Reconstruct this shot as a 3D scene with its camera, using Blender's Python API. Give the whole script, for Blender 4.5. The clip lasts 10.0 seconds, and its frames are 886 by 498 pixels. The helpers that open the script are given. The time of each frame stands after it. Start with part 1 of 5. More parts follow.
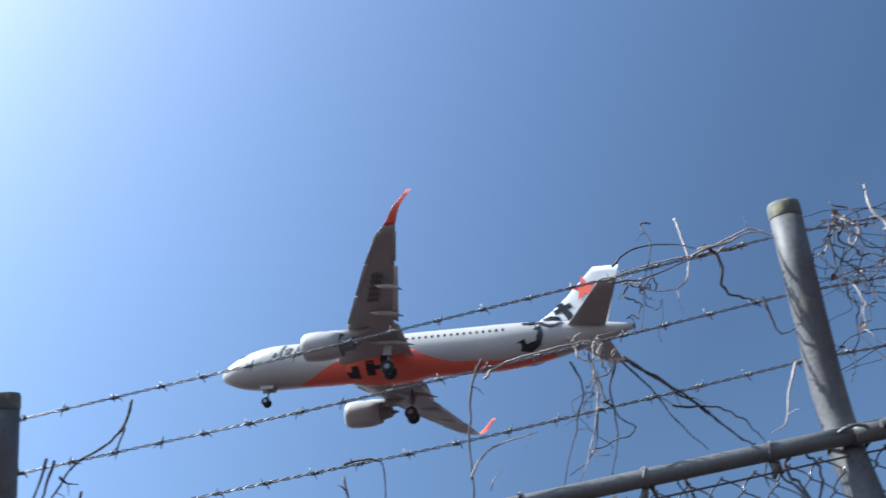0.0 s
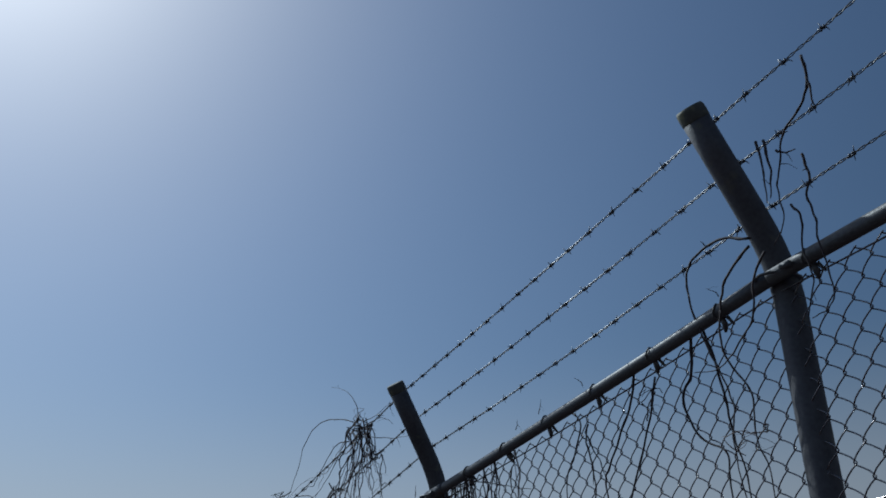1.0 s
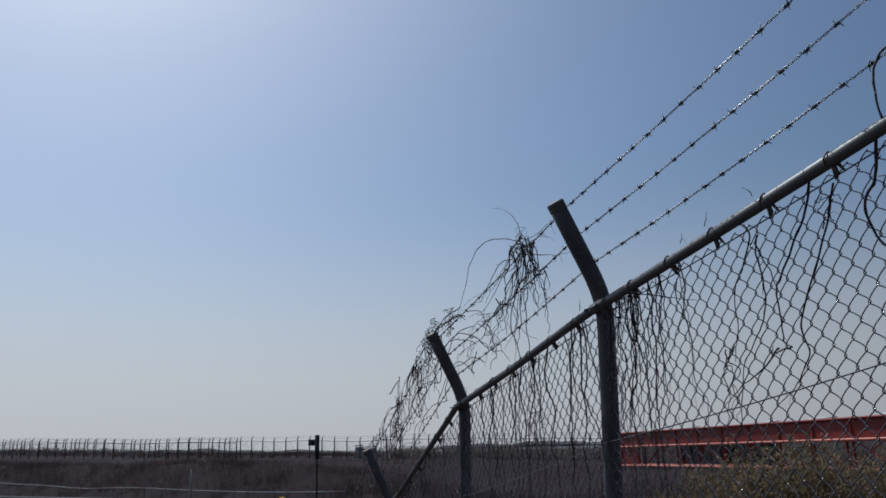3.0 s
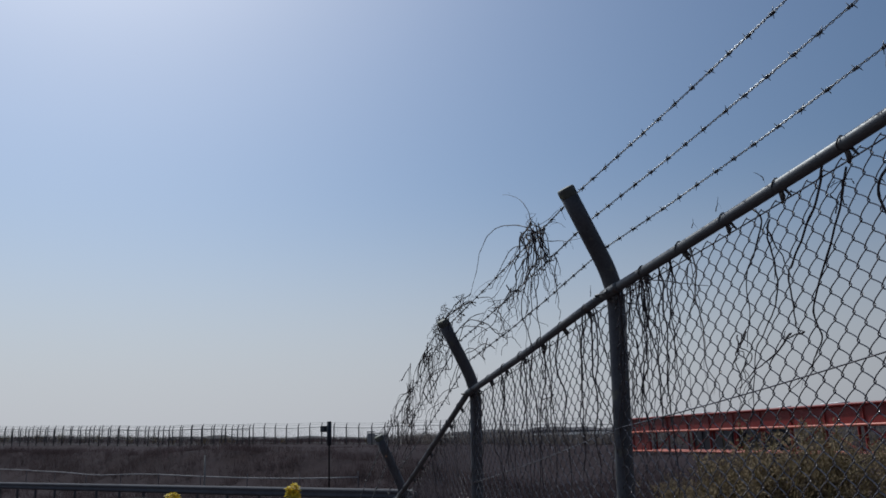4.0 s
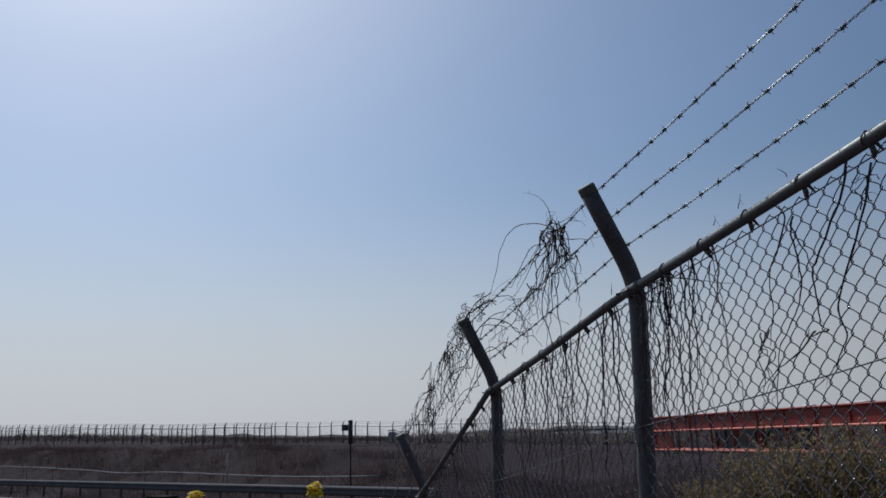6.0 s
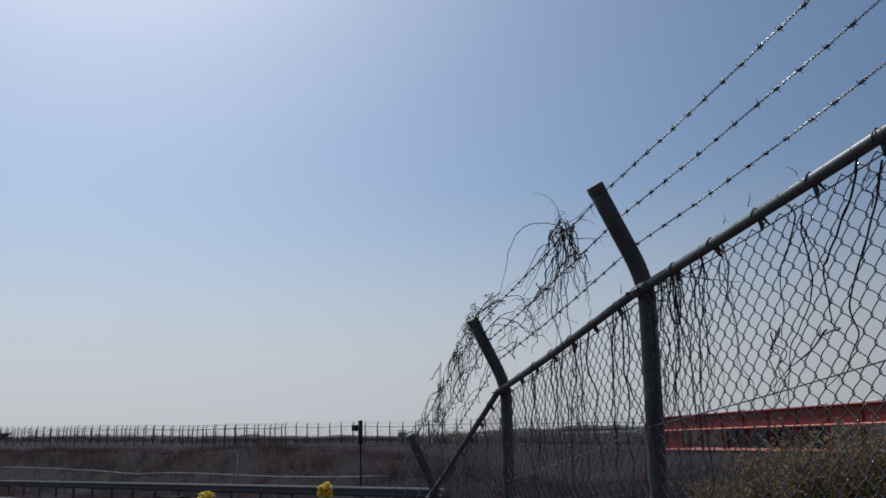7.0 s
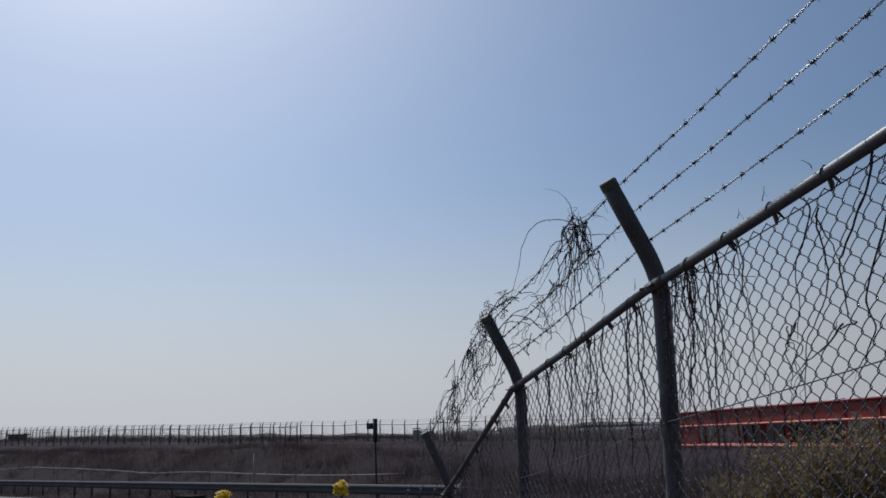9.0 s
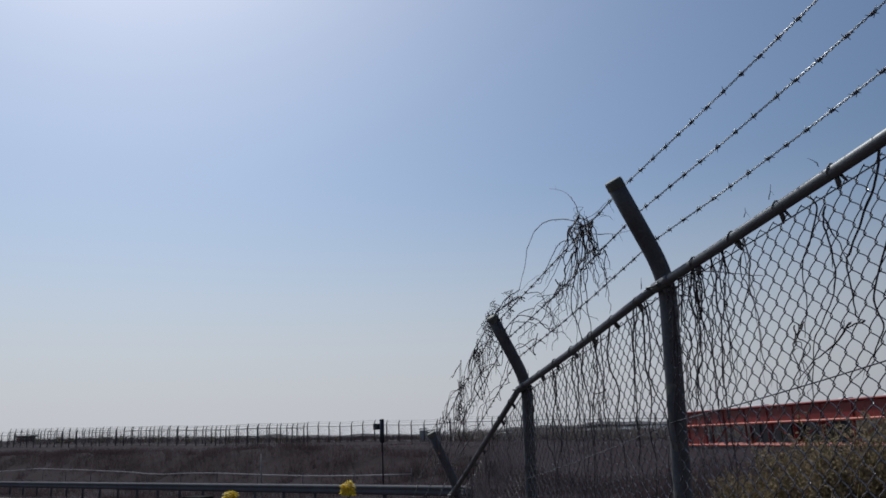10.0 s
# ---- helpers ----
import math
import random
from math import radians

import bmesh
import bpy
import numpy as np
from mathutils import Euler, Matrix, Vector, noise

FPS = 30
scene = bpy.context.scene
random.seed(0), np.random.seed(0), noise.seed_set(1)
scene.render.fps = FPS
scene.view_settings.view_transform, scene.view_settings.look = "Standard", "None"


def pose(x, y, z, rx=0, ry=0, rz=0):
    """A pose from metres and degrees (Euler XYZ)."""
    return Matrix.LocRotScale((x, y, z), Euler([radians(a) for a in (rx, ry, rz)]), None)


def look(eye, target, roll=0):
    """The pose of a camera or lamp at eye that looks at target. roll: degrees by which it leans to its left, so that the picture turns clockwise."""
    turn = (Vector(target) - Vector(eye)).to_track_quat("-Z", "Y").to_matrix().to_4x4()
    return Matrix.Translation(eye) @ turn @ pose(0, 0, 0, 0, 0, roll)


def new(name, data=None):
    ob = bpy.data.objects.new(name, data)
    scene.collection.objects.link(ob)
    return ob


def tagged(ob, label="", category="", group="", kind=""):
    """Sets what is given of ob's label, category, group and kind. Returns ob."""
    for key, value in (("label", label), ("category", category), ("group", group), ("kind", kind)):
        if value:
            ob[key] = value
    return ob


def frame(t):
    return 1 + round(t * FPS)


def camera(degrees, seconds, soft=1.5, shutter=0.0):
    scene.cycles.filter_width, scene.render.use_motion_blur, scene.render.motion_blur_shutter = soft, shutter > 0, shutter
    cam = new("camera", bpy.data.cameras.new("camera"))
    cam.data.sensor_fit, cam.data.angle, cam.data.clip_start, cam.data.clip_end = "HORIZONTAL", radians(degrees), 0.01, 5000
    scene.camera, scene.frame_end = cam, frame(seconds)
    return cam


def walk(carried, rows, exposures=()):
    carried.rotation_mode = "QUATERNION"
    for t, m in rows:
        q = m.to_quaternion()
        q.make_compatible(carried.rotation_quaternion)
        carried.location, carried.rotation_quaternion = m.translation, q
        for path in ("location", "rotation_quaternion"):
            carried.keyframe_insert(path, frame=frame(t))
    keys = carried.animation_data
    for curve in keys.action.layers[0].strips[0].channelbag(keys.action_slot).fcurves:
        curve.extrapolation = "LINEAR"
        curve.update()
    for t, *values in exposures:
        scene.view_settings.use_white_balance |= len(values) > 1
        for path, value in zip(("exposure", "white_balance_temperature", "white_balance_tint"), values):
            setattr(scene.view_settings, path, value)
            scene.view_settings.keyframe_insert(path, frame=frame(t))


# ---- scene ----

# the camera stands on the verge and turns after the landing aircraft
FOV = 57.25
EYE = (0.0, 0.0, 1.5)
TURNS = [
    (0, -50.74, 46.36, 3.94),
    (0.1, -42.79, 45.66, 2.98),
    (0.2, -35.42, 44.34, 2.31),
    (0.3, -28.64, 42.62, 1.99),
    (0.4, -21.73, 40.48, 1.54),
    (0.5, -15.92, 38.07, 1.42),
    (0.7, -6.57, 33.12, 1.91),
    (1, 2.42, 26.35, 2.45),
    (1.5, 9.26, 19.39, 1.59),
    (2, 12.20, 16.57, 1.12),
    (2.5, 13.28, 15.10, 1.34),
    (4, 14.63, 13.21, 1.69),
    (4.5, 15.00, 13.10, 1.70),
    (5, 15.41, 13.01, 1.64),
    (5.5, 15.74, 13.09, 1.63),
    (7, 16.75, 13.19, 1.78),
    (7.5, 17.04, 13.17, 1.92),
    (8, 17.24, 13.18, 2.02),
    (8.5, 17.50, 13.09, 2.16),
    (9, 17.77, 13.06, 2.18),
    (9.5, 17.98, 13.08, 2.33),
    (10, 18.23, 13.10, 2.34),
]
cam = camera(FOV, 10.0, soft=1.65, shutter=0.06)
EXPOSURES = [(0, 1.5, 5600, 3), (0.5, 0.24, 5380, 2), (1, -0.62, 5300, 1), (1.3, -0.62, 5400, 2), (1.5, -0.85, 5550, 3), (2, -0.15, 5750, 5), (2.5, -0.27, 5700, 5), (4, -0.23, 5740, 5), (10, -0.16, 5800, 6)]
walk(cam, [(t, pose(*EYE, 90 + pitch, roll, yaw)) for t, yaw, pitch, roll in TURNS], EXPOSURES)

# ---- daylight ----
SUN_AZ, SUN_EL = 43.0, 50.0  # degrees left of straight ahead, and above the horizon
world = bpy.data.worlds.new("sky")
scene.world = world
world.use_nodes = True
wn = world.node_tree.nodes
wn.clear()
sky = wn.new("ShaderNodeTexSky")
sky.sky_type = "NISHITA"
sky.sun_disc = False
sky.sun_elevation = radians(SUN_EL)
sky.sun_rotation = radians(-SUN_AZ)
sky.air_density, sky.dust_density, sky.ozone_density = 1.0, 1.65, 1.6
back = wn.new("ShaderNodeBackground")
back.inputs["Strength"].default_value = 0.085
out = wn.new("ShaderNodeOutputWorld")
# ground haze: the sky fades to a pale grey towards the horizon all round
where = wn.new("ShaderNodeTexCoord")
split = wn.new("ShaderNodeSeparateXYZ")
fade = wn.new("ShaderNodeMapRange")
fade.interpolation_type = "SMOOTHERSTEP"
fade.inputs["From Min"].default_value, fade.inputs["From Max"].default_value = -0.02, 0.36
fade.inputs["To Min"].default_value, fade.inputs["To Max"].default_value = 0.92, 0.0
haze = wn.new("ShaderNodeMix")
haze.data_type = "RGBA"
haze.inputs[7].default_value = (8.3, 7.85, 7.85, 1.0)
wl = world.node_tree.links
wl.new(where.outputs["Generated"], split.inputs[0])
wl.new(split.outputs["Z"], fade.inputs["Value"])
wl.new(fade.outputs[0], haze.inputs[0])
wl.new(sky.outputs["Color"], haze.inputs[6])
# forward scatter in the dusty air: the sky brightens towards the sun and deepens away from it
toward = wn.new("ShaderNodeVectorMath")
toward.operation = "DOT_PRODUCT"
toward.inputs[1].default_value = (-math.sin(radians(SUN_AZ)) * math.cos(radians(SUN_EL)), math.cos(radians(SUN_AZ)) * math.cos(radians(SUN_EL)), math.sin(radians(SUN_EL)))
wl.new(where.outputs["Generated"], toward.inputs[0])


def reckon(operation, a, b):
    """A Math node of the sky on two sockets or numbers."""
    node = wn.new("ShaderNodeMath")
    node.operation = operation
    for slot, value in zip(node.inputs, (a, b)):
        if isinstance(value, (int, float)):
            slot.default_value = value
        else:
            wl.new(value, slot)
    return node.outputs[0]


cosine = toward.outputs["Value"]
stops = reckon("ADD", reckon("MULTIPLY", cosine, reckon("SUBTRACT", 2.34, reckon("MULTIPLY", cosine, 0.86))), -1.32)
scatter = reckon("POWER", 2.0, reckon("MINIMUM", reckon("MAXIMUM", stops, -0.9), 0.07))
lit = wn.new("ShaderNodeVectorMath")
lit.operation = "SCALE"
wl.new(haze.outputs[2], lit.inputs[0])
wl.new(scatter, lit.inputs["Scale"])
wl.new(lit.outputs[0], back.inputs["Color"])
world.node_tree.links.new(back.outputs[0], out.inputs["Surface"])

sun = new("sun", bpy.data.lights.new("sun", "SUN"))
sun.data.energy, sun.data.angle, sun.data.color = 3.4, radians(0.53), (1.0, 0.95, 0.87)
az, el = radians(SUN_AZ), radians(SUN_EL)
SUN_DIR = Vector((-math.sin(az) * math.cos(el), math.cos(az) * math.cos(el), math.sin(el)))
sun.matrix_world = look(SUN_DIR * 100, (0, 0, 0))

# ---- building blocks ----
class Geo:
    """Gathers vertices and faces for one mesh."""

    def __init__(self):
        self.v, self.f, self.smooth = [], [], []

    def mesh(self, name, material, extra=()):
        me = bpy.data.meshes.new(name)
        me.from_pydata([tuple(p) for p in self.v], [], self.f)
        me.polygons.foreach_set("use_smooth", self.smooth)
        for m in (material, *extra):
            me.materials.append(m)
        me.update()
        return me

    def face(self, idx, smooth=False):
        self.f.append(tuple(idx))
        self.smooth.append(smooth)

    def tube(self, pts, r, sides=6, cap=True):
        pts = np.asarray(pts, float)
        n = len(pts)
        rad = np.broadcast_to(np.asarray(r, float), (n,))
        tan = np.gradient(pts, axis=0)
        tan /= np.linalg.norm(tan, axis=1)[:, None] + 1e-12
        ref = np.array([0.0, 0.0, 1.0]) if abs(tan[0, 2]) < 0.9 else np.array([1.0, 0.0, 0.0])
        base = len(self.v)
        ang = np.arange(sides) * 2 * np.pi / sides
        u = np.cross(tan[0], ref)
        for i in range(n):
            u = u - tan[i] * (u @ tan[i])
            u /= np.linalg.norm(u) + 1e-12
            w = np.cross(tan[i], u)
            ring = pts[i] + rad[i] * (np.cos(ang)[:, None] * u + np.sin(ang)[:, None] * w)
            self.v.extend(map(tuple, ring))
        for i in range(n - 1):
            a = base + i * sides
            for k in range(sides):
                k2 = (k + 1) % sides
                self.face((a + k, a + k2, a + sides + k2, a + sides + k), True)
        if cap:
            self.face(tuple(base + k for k in reversed(range(sides))))
            self.face(tuple(base + (n - 1) * sides + k for k in range(sides)))

    def box(self, c, s, rot=None):
        b = len(self.v)
        for sx in (-1, 1):
            for sy in (-1, 1):
                for sz in (-1, 1):
                    p = Vector((sx * s[0] / 2, sy * s[1] / 2, sz * s[2] / 2))
                    if rot is not None:
                        p = rot @ p
                    self.v.append(tuple(Vector(c) + p))
        for q in ((0, 1, 3, 2), (4, 6, 7, 5), (0, 4, 5, 1), (2, 3, 7, 6), (0, 2, 6, 4), (1, 5, 7, 3)):
            self.face([b + i for i in q])

    def loft(self, rings, closed=True, cap=True, smooth=True):
        """Skin over rings of equally many points."""
        b, m = len(self.v), len(rings[0])
        for ring in rings:
            self.v.extend(tuple(p) for p in ring)
        last = m if closed else m - 1
        for i in range(len(rings) - 1):
            for k in range(last):
                k2 = (k + 1) % m
                self.face((b + i * m + k, b + i * m + k2, b + (i + 1) * m + k2, b + (i + 1) * m + k), smooth)
        if cap and closed:
            self.face(tuple(b + k for k in reversed(range(m))))
            self.face(tuple(b + (len(rings) - 1) * m + k for k in range(m)))


def part(name, geo, material, parent=None, label="", kind=""):
    """One mesh object, under a thing or a part where one is given."""
    ob = new(name, geo if isinstance(geo, bpy.types.Mesh) else geo.mesh(name, material))
    if parent is not None:
        ob.parent = parent
    return tagged(ob, label=label, kind=kind)


def empty(name, label, category, m=None, group="", kind=""):
    ob = new(name)
    ob.empty_display_size = 0.2
    if m is not None:
        ob.matrix_world = m
    return tagged(ob, label, category, group, kind)


# ---- materials ----
def surface(name, colour, rough=0.6, metal=0.0, vary=0.25, fine=60.0, broad=3.0, bump=0.15, stain=None, stain_at=0.6, random_tone=0.0, spec=0.5):
    """A procedural surface: base colour with grain and broad stains, uneven gloss and fine relief."""
    m = bpy.data.materials.new(name)
    m.use_nodes = True
    t = m.node_tree
    n, l = t.nodes, t.links
    b = n["Principled BSDF"]
    b.inputs["Metallic"].default_value = metal
    b.inputs["Specular IOR Level"].default_value = spec
    co = n.new("ShaderNodeTexCoord")
    big = n.new("ShaderNodeTexNoise")
    big.inputs["Scale"].default_value, big.inputs["Detail"].default_value = broad, 6.0
    small = n.new("ShaderNodeTexNoise")
    small.inputs["Scale"].default_value, small.inputs["Detail"].default_value = fine, 5.0
    for x in (big, small):
        l.new(co.outputs["Object"], x.inputs["Vector"])
    mix = n.new("ShaderNodeMix")
    mix.data_type = "RGBA"
    lo = [max(0.0, c * (1 - vary)) for c in colour] + [1]
    hi = [min(1.0, c * (1 + vary)) for c in colour] + [1]
    mix.inputs[6].default_value, mix.inputs[7].default_value = lo, hi
    add = n.new("ShaderNodeMath")
    add.operation = "ADD"
    half = n.new("ShaderNodeMath")
    half.operation = "MULTIPLY"
    half.inputs[1].default_value = 0.5
    l.new(big.outputs["Fac"], add.inputs[0])
    l.new(small.outputs["Fac"], add.inputs[1])
    l.new(add.outputs[0], half.inputs[0])
    wide = n.new("ShaderNodeMapRange")
    wide.inputs["From Min"].default_value, wide.inputs["From Max"].default_value = 0.3, 0.7
    l.new(half.outputs[0], wide.inputs["Value"])
    l.new(wide.outputs[0], mix.inputs[0])
    col = mix.outputs[2]
    if stain:
        step = n.new("ShaderNodeMapRange")
        step.inputs["From Min"].default_value, step.inputs["From Max"].default_value = stain_at, stain_at + 0.12
        patch = n.new("ShaderNodeTexNoise")
        patch.inputs["Scale"].default_value, patch.inputs["Detail"].default_value = broad * 2.3, 8.0
        l.new(co.outputs["Object"], patch.inputs["Vector"])
        l.new(patch.outputs["Fac"], step.inputs["Value"])
        mx = n.new("ShaderNodeMix")
        mx.data_type = "RGBA"
        mx.inputs[7].default_value = (*stain, 1)
        l.new(step.outputs[0], mx.inputs[0])
        l.new(col, mx.inputs[6])
        col = mx.outputs[2]
    if random_tone:
        info = n.new("ShaderNodeObjectInfo")
        rng = n.new("ShaderNodeMapRange")
        rng.inputs["To Min"].default_value, rng.inputs["To Max"].default_value = 1 - random_tone, 1 + random_tone
        l.new(info.outputs["Random"], rng.inputs["Value"])
        hsv = n.new("ShaderNodeHueSaturation")
        l.new(rng.outputs[0], hsv.inputs["Value"])
        l.new(col, hsv.inputs["Color"])
        col = hsv.outputs["Color"]
    l.new(col, b.inputs["Base Color"])
    gl = n.new("ShaderNodeMapRange")
    gl.inputs["To Min"].default_value, gl.inputs["To Max"].default_value = max(0.03, rough - 0.12), min(1.0, rough + 0.12)
    l.new(small.outputs["Fac"], gl.inputs["Value"])
    l.new(gl.outputs[0], b.inputs["Roughness"])
    if bump:
        bp = n.new("ShaderNodeBump")
        bp.inputs["Strength"].default_value, bp.inputs["Distance"].default_value = bump, 0.3 / fine
        l.new(small.outputs["Fac"], bp.inputs["Height"])
        l.new(bp.outputs[0], b.inputs["Normal"])
    return m


M_POST = surface("painted_galvanised_post", (0.106, 0.102, 0.106), 0.6, 0.1, 0.4, 90, 6, 0.25, (0.18, 0.165, 0.125), 0.60)
M_RAIL = surface("galvanised_rail", (0.15, 0.148, 0.145), 0.5, 0.3, 0.3, 120, 5, 0.25, (0.13, 0.09, 0.06), 0.64)
M_WIRE = surface("galvanised_wire", (0.22, 0.20, 0.20), 0.22, 0.85, 0.35, 200, 8, 0.1)
M_BARB = surface("barbed_steel", (0.16, 0.16, 0.165), 0.42, 0.45, 0.35, 200, 12, 0.1, (0.20, 0.12, 0.07), 0.66)
M_CAP = surface("plastic_cap", (0.12, 0.12, 0.10), 0.7, 0.0, 0.3, 80, 10, 0.2, (0.25, 0.24, 0.14), 0.55)
M_VINE = surface("dead_vine_bark", (0.066, 0.050, 0.050), 0.75, 0.0, 0.45, 150, 12, 0.5, (0.12, 0.088, 0.08), 0.62)
# pale copy of the bark: bleaching, and sunlight put into the colour
M_VINE_PALE = surface("bleached_sunlit_vine_bark", (0.42, 0.36, 0.32), 0.7, 0.0, 0.4, 150, 12, 0.5, (0.16, 0.11, 0.09), 0.6)
M_LEAF = surface("withered_leaf", (0.20, 0.12, 0.08), 0.8, 0.0, 0.5, 60, 9, 0.4)
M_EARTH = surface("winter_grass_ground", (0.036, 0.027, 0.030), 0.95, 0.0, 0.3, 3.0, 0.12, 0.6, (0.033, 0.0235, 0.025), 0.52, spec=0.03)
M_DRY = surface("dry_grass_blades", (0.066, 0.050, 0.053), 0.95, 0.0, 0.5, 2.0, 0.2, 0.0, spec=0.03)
M_ASPHALT = surface("worn_asphalt", (0.13, 0.115, 0.11), 0.9, 0.0, 0.3, 30, 0.4, 0.4, (0.10, 0.095, 0.085), 0.6)
M_GUARD = surface("weathered_guardrail_steel", (0.118, 0.115, 0.125), 0.8, 0.0, 0.2, 10, 1.2, 0.1, (0.20, 0.16, 0.13), 0.72, spec=0.15)
M_PIPE = surface("pale_pipe_paint", (0.42, 0.40, 0.40), 0.7, 0.0, 0.15, 10, 1.0, 0.0, spec=0.2)
M_FARSTEEL = surface("grey_fence_steel", (0.10, 0.10, 0.10), 0.55, 0.3, 0.25, 8, 0.7, 0.0)
M_RED = surface("red_orange_steel_paint", (0.21, 0.022, 0.017), 0.5, 0.0, 0.22, 12, 0.8, 0.1, (0.15, 0.018, 0.012), 0.64, random_tone=0.15, spec=0.3)
M_DARK = surface("dark_machinery", (0.03, 0.034, 0.045), 0.5, 0.2, 0.4, 15, 1.5, 0.2)
M_TWIG = surface("willow_twigs", (0.20, 0.15, 0.06), 0.8, 0.0, 0.4, 20, 2, 0.2)
M_SPROUT = surface("olive_young_leaves", (0.27, 0.21, 0.135), 0.9, 0.0, 0.4, 10, 2, 0.0, spec=0.05)
M_YELLOW = surface("rape_petals", (0.75, 0.56, 0.03), 0.6, 0.0, 0.2, 90, 20, 0.0)
M_STEM = surface("rape_stem", (0.12, 0.19, 0.06), 0.6, 0.0, 0.3, 60, 12, 0.1)
M_HILL = surface("far_woods", (0.06, 0.052, 0.056), 1.0, 0.0, 0.35, 0.2, 0.02, 0.0)
M_WALLGREY = surface("grey_cladding", (0.36, 0.355, 0.35), 0.7, 0.0, 0.15, 3, 0.3, 0.0)
M_CONCRETE = surface("rough_concrete", (0.34, 0.32, 0.29), 0.9, 0.0, 0.25, 25, 2, 0.3)
M_SILVER = surface("silver_fuselage_paint", (0.49, 0.47, 0.445), 0.36, 0.0, 0.09, 8, 0.5, 0.02)
M_WHITE = surface("white_fin_paint", (0.78, 0.78, 0.77), 0.35, 0.0, 0.05, 8, 0.5, 0.02)
M_WING = surface("grey_wing_paint", (0.43, 0.41, 0.39), 0.45, 0.1, 0.12, 6, 0.6, 0.02)
M_ORANGE = surface("orange_livery_paint", (0.90, 0.16, 0.10), 0.4, 0.0, 0.06, 8, 0.5, 0.02)
M_BLACK = surface("black_livery_paint", (0.018, 0.018, 0.022), 0.4, 0.0, 0.2, 8, 1, 0.0)
M_TYRE = surface("tyre_rubber", (0.02, 0.02, 0.02), 0.8, 0.0, 0.3, 30, 4, 0.2)
M_GEAR = surface("undercarriage_steel", (0.26, 0.26, 0.27), 0.4, 0.6, 0.2, 20, 3, 0.1)
M_GLASS = surface("cockpit_glass", (0.02, 0.025, 0.03), 0.08, 0.0, 0.1, 10, 1, 0.0)
M_FAINT = surface("faded_grey_marking", (0.15, 0.145, 0.14), 0.5, 0.0, 0.2, 8, 1, 0.0)
# lighter copy of the red: sunlight on the chords is put into the colour
M_CHORD = surface("sunlit_red_paint", (0.62, 0.16, 0.10), 0.4, 0.0, 0.2, 12, 0.8, 0.05, (0.35, 0.07, 0.04), 0.66)

def let_light_through(m, share):
    """Thin leaves and blades pass some of the light that falls on their far side."""
    n, l = m.node_tree.nodes, m.node_tree.links
    b, end = n["Principled BSDF"], n["Material Output"]
    thin = n.new("ShaderNodeBsdfTranslucent")
    l.new(b.inputs["Base Color"].links[0].from_socket, thin.inputs["Color"])
    mix = n.new("ShaderNodeMixShader")
    mix.inputs[0].default_value = share
    l.new(b.outputs[0], mix.inputs[1])
    l.new(thin.outputs[0], mix.inputs[2])
    l.new(mix.outputs[0], end.inputs["Surface"])


for m, share in ((M_DRY, 0.5), (M_SPROUT, 0.45), (M_LEAF, 0.4), (M_YELLOW, 0.35)):
    let_light_through(m, share)
M_REED = surface("bleached_reeds", (0.19, 0.165, 0.155), 0.95, 0.0, 0.35, 2.0, 0.3, 0.0, spec=0.03)
let_light_through(M_REED, 0.4)
M_SHED = surface("dull_red_cladding", (0.16, 0.045, 0.04), 0.8, 0.0, 0.2, 3, 0.3, 0.0)
M_DRAIN = surface("dark_drain_concrete", (0.028, 0.027, 0.027), 0.95, 0.0, 0.3, 20, 2, 0.2, spec=0.03)

# ---- the lie of the land ----
RAIL_AT = Vector((-9.0, 27.5))        # a point of the guardrail
ALONG = Vector((-0.917, 0.399))       # the way the road runs
AWAY = Vector((0.399, 0.917))         # from the road up the embankment
FN = Vector((0.862, 0.507))           # from the camera square to the near fence
FD = Vector((-0.507, 0.862))          # along the near fence, downhill
FENCE_OFF = 1.665


def ease(x, a, b):
    t = min(1.0, max(0.0, (x - a) / (b - a)))
    return t * t * (3 - 2 * t)


ROAD_Z = -0.92


def crest(u):
    return min(4.8, max(0.3, 0.40 + (u - 16) * 0.0215 + 0.011 * max(0.0, u - 88.0)))


# near fence: distance along it, height of the top rail, rise of the barbed arm
POSTS = [(-4.55, 2.70, 0.46), (-2.62, 2.58, 0.46), (-0.70, 2.445, 0.51), (1.22, 2.32, 0.410), (3.09, 2.105, 0.410),
         (5.065, 1.81, 0.425), (7.14, 1.048, 0.488), (9.14, 0.15, 0.46), (11.14, -0.65, 0.46)]
TIP_SHIFT = (-0.02, -0.02, -0.03, -0.014, -0.06, -0.08, -0.05, -0.05, -0.05)  # each arm's lean along the fence
POST_LEAN = 0.06  # sideways lean of the uprights, a metre of height
FENCE_H = 2.0


def rail_z(a):
    for (a0, z0, _), (a1, z1, _) in zip(POSTS, POSTS[1:]):
        if a <= a1:
            return z0 + (z1 - z0) * (a - a0) / (a1 - a0)
    return POSTS[-1][1]


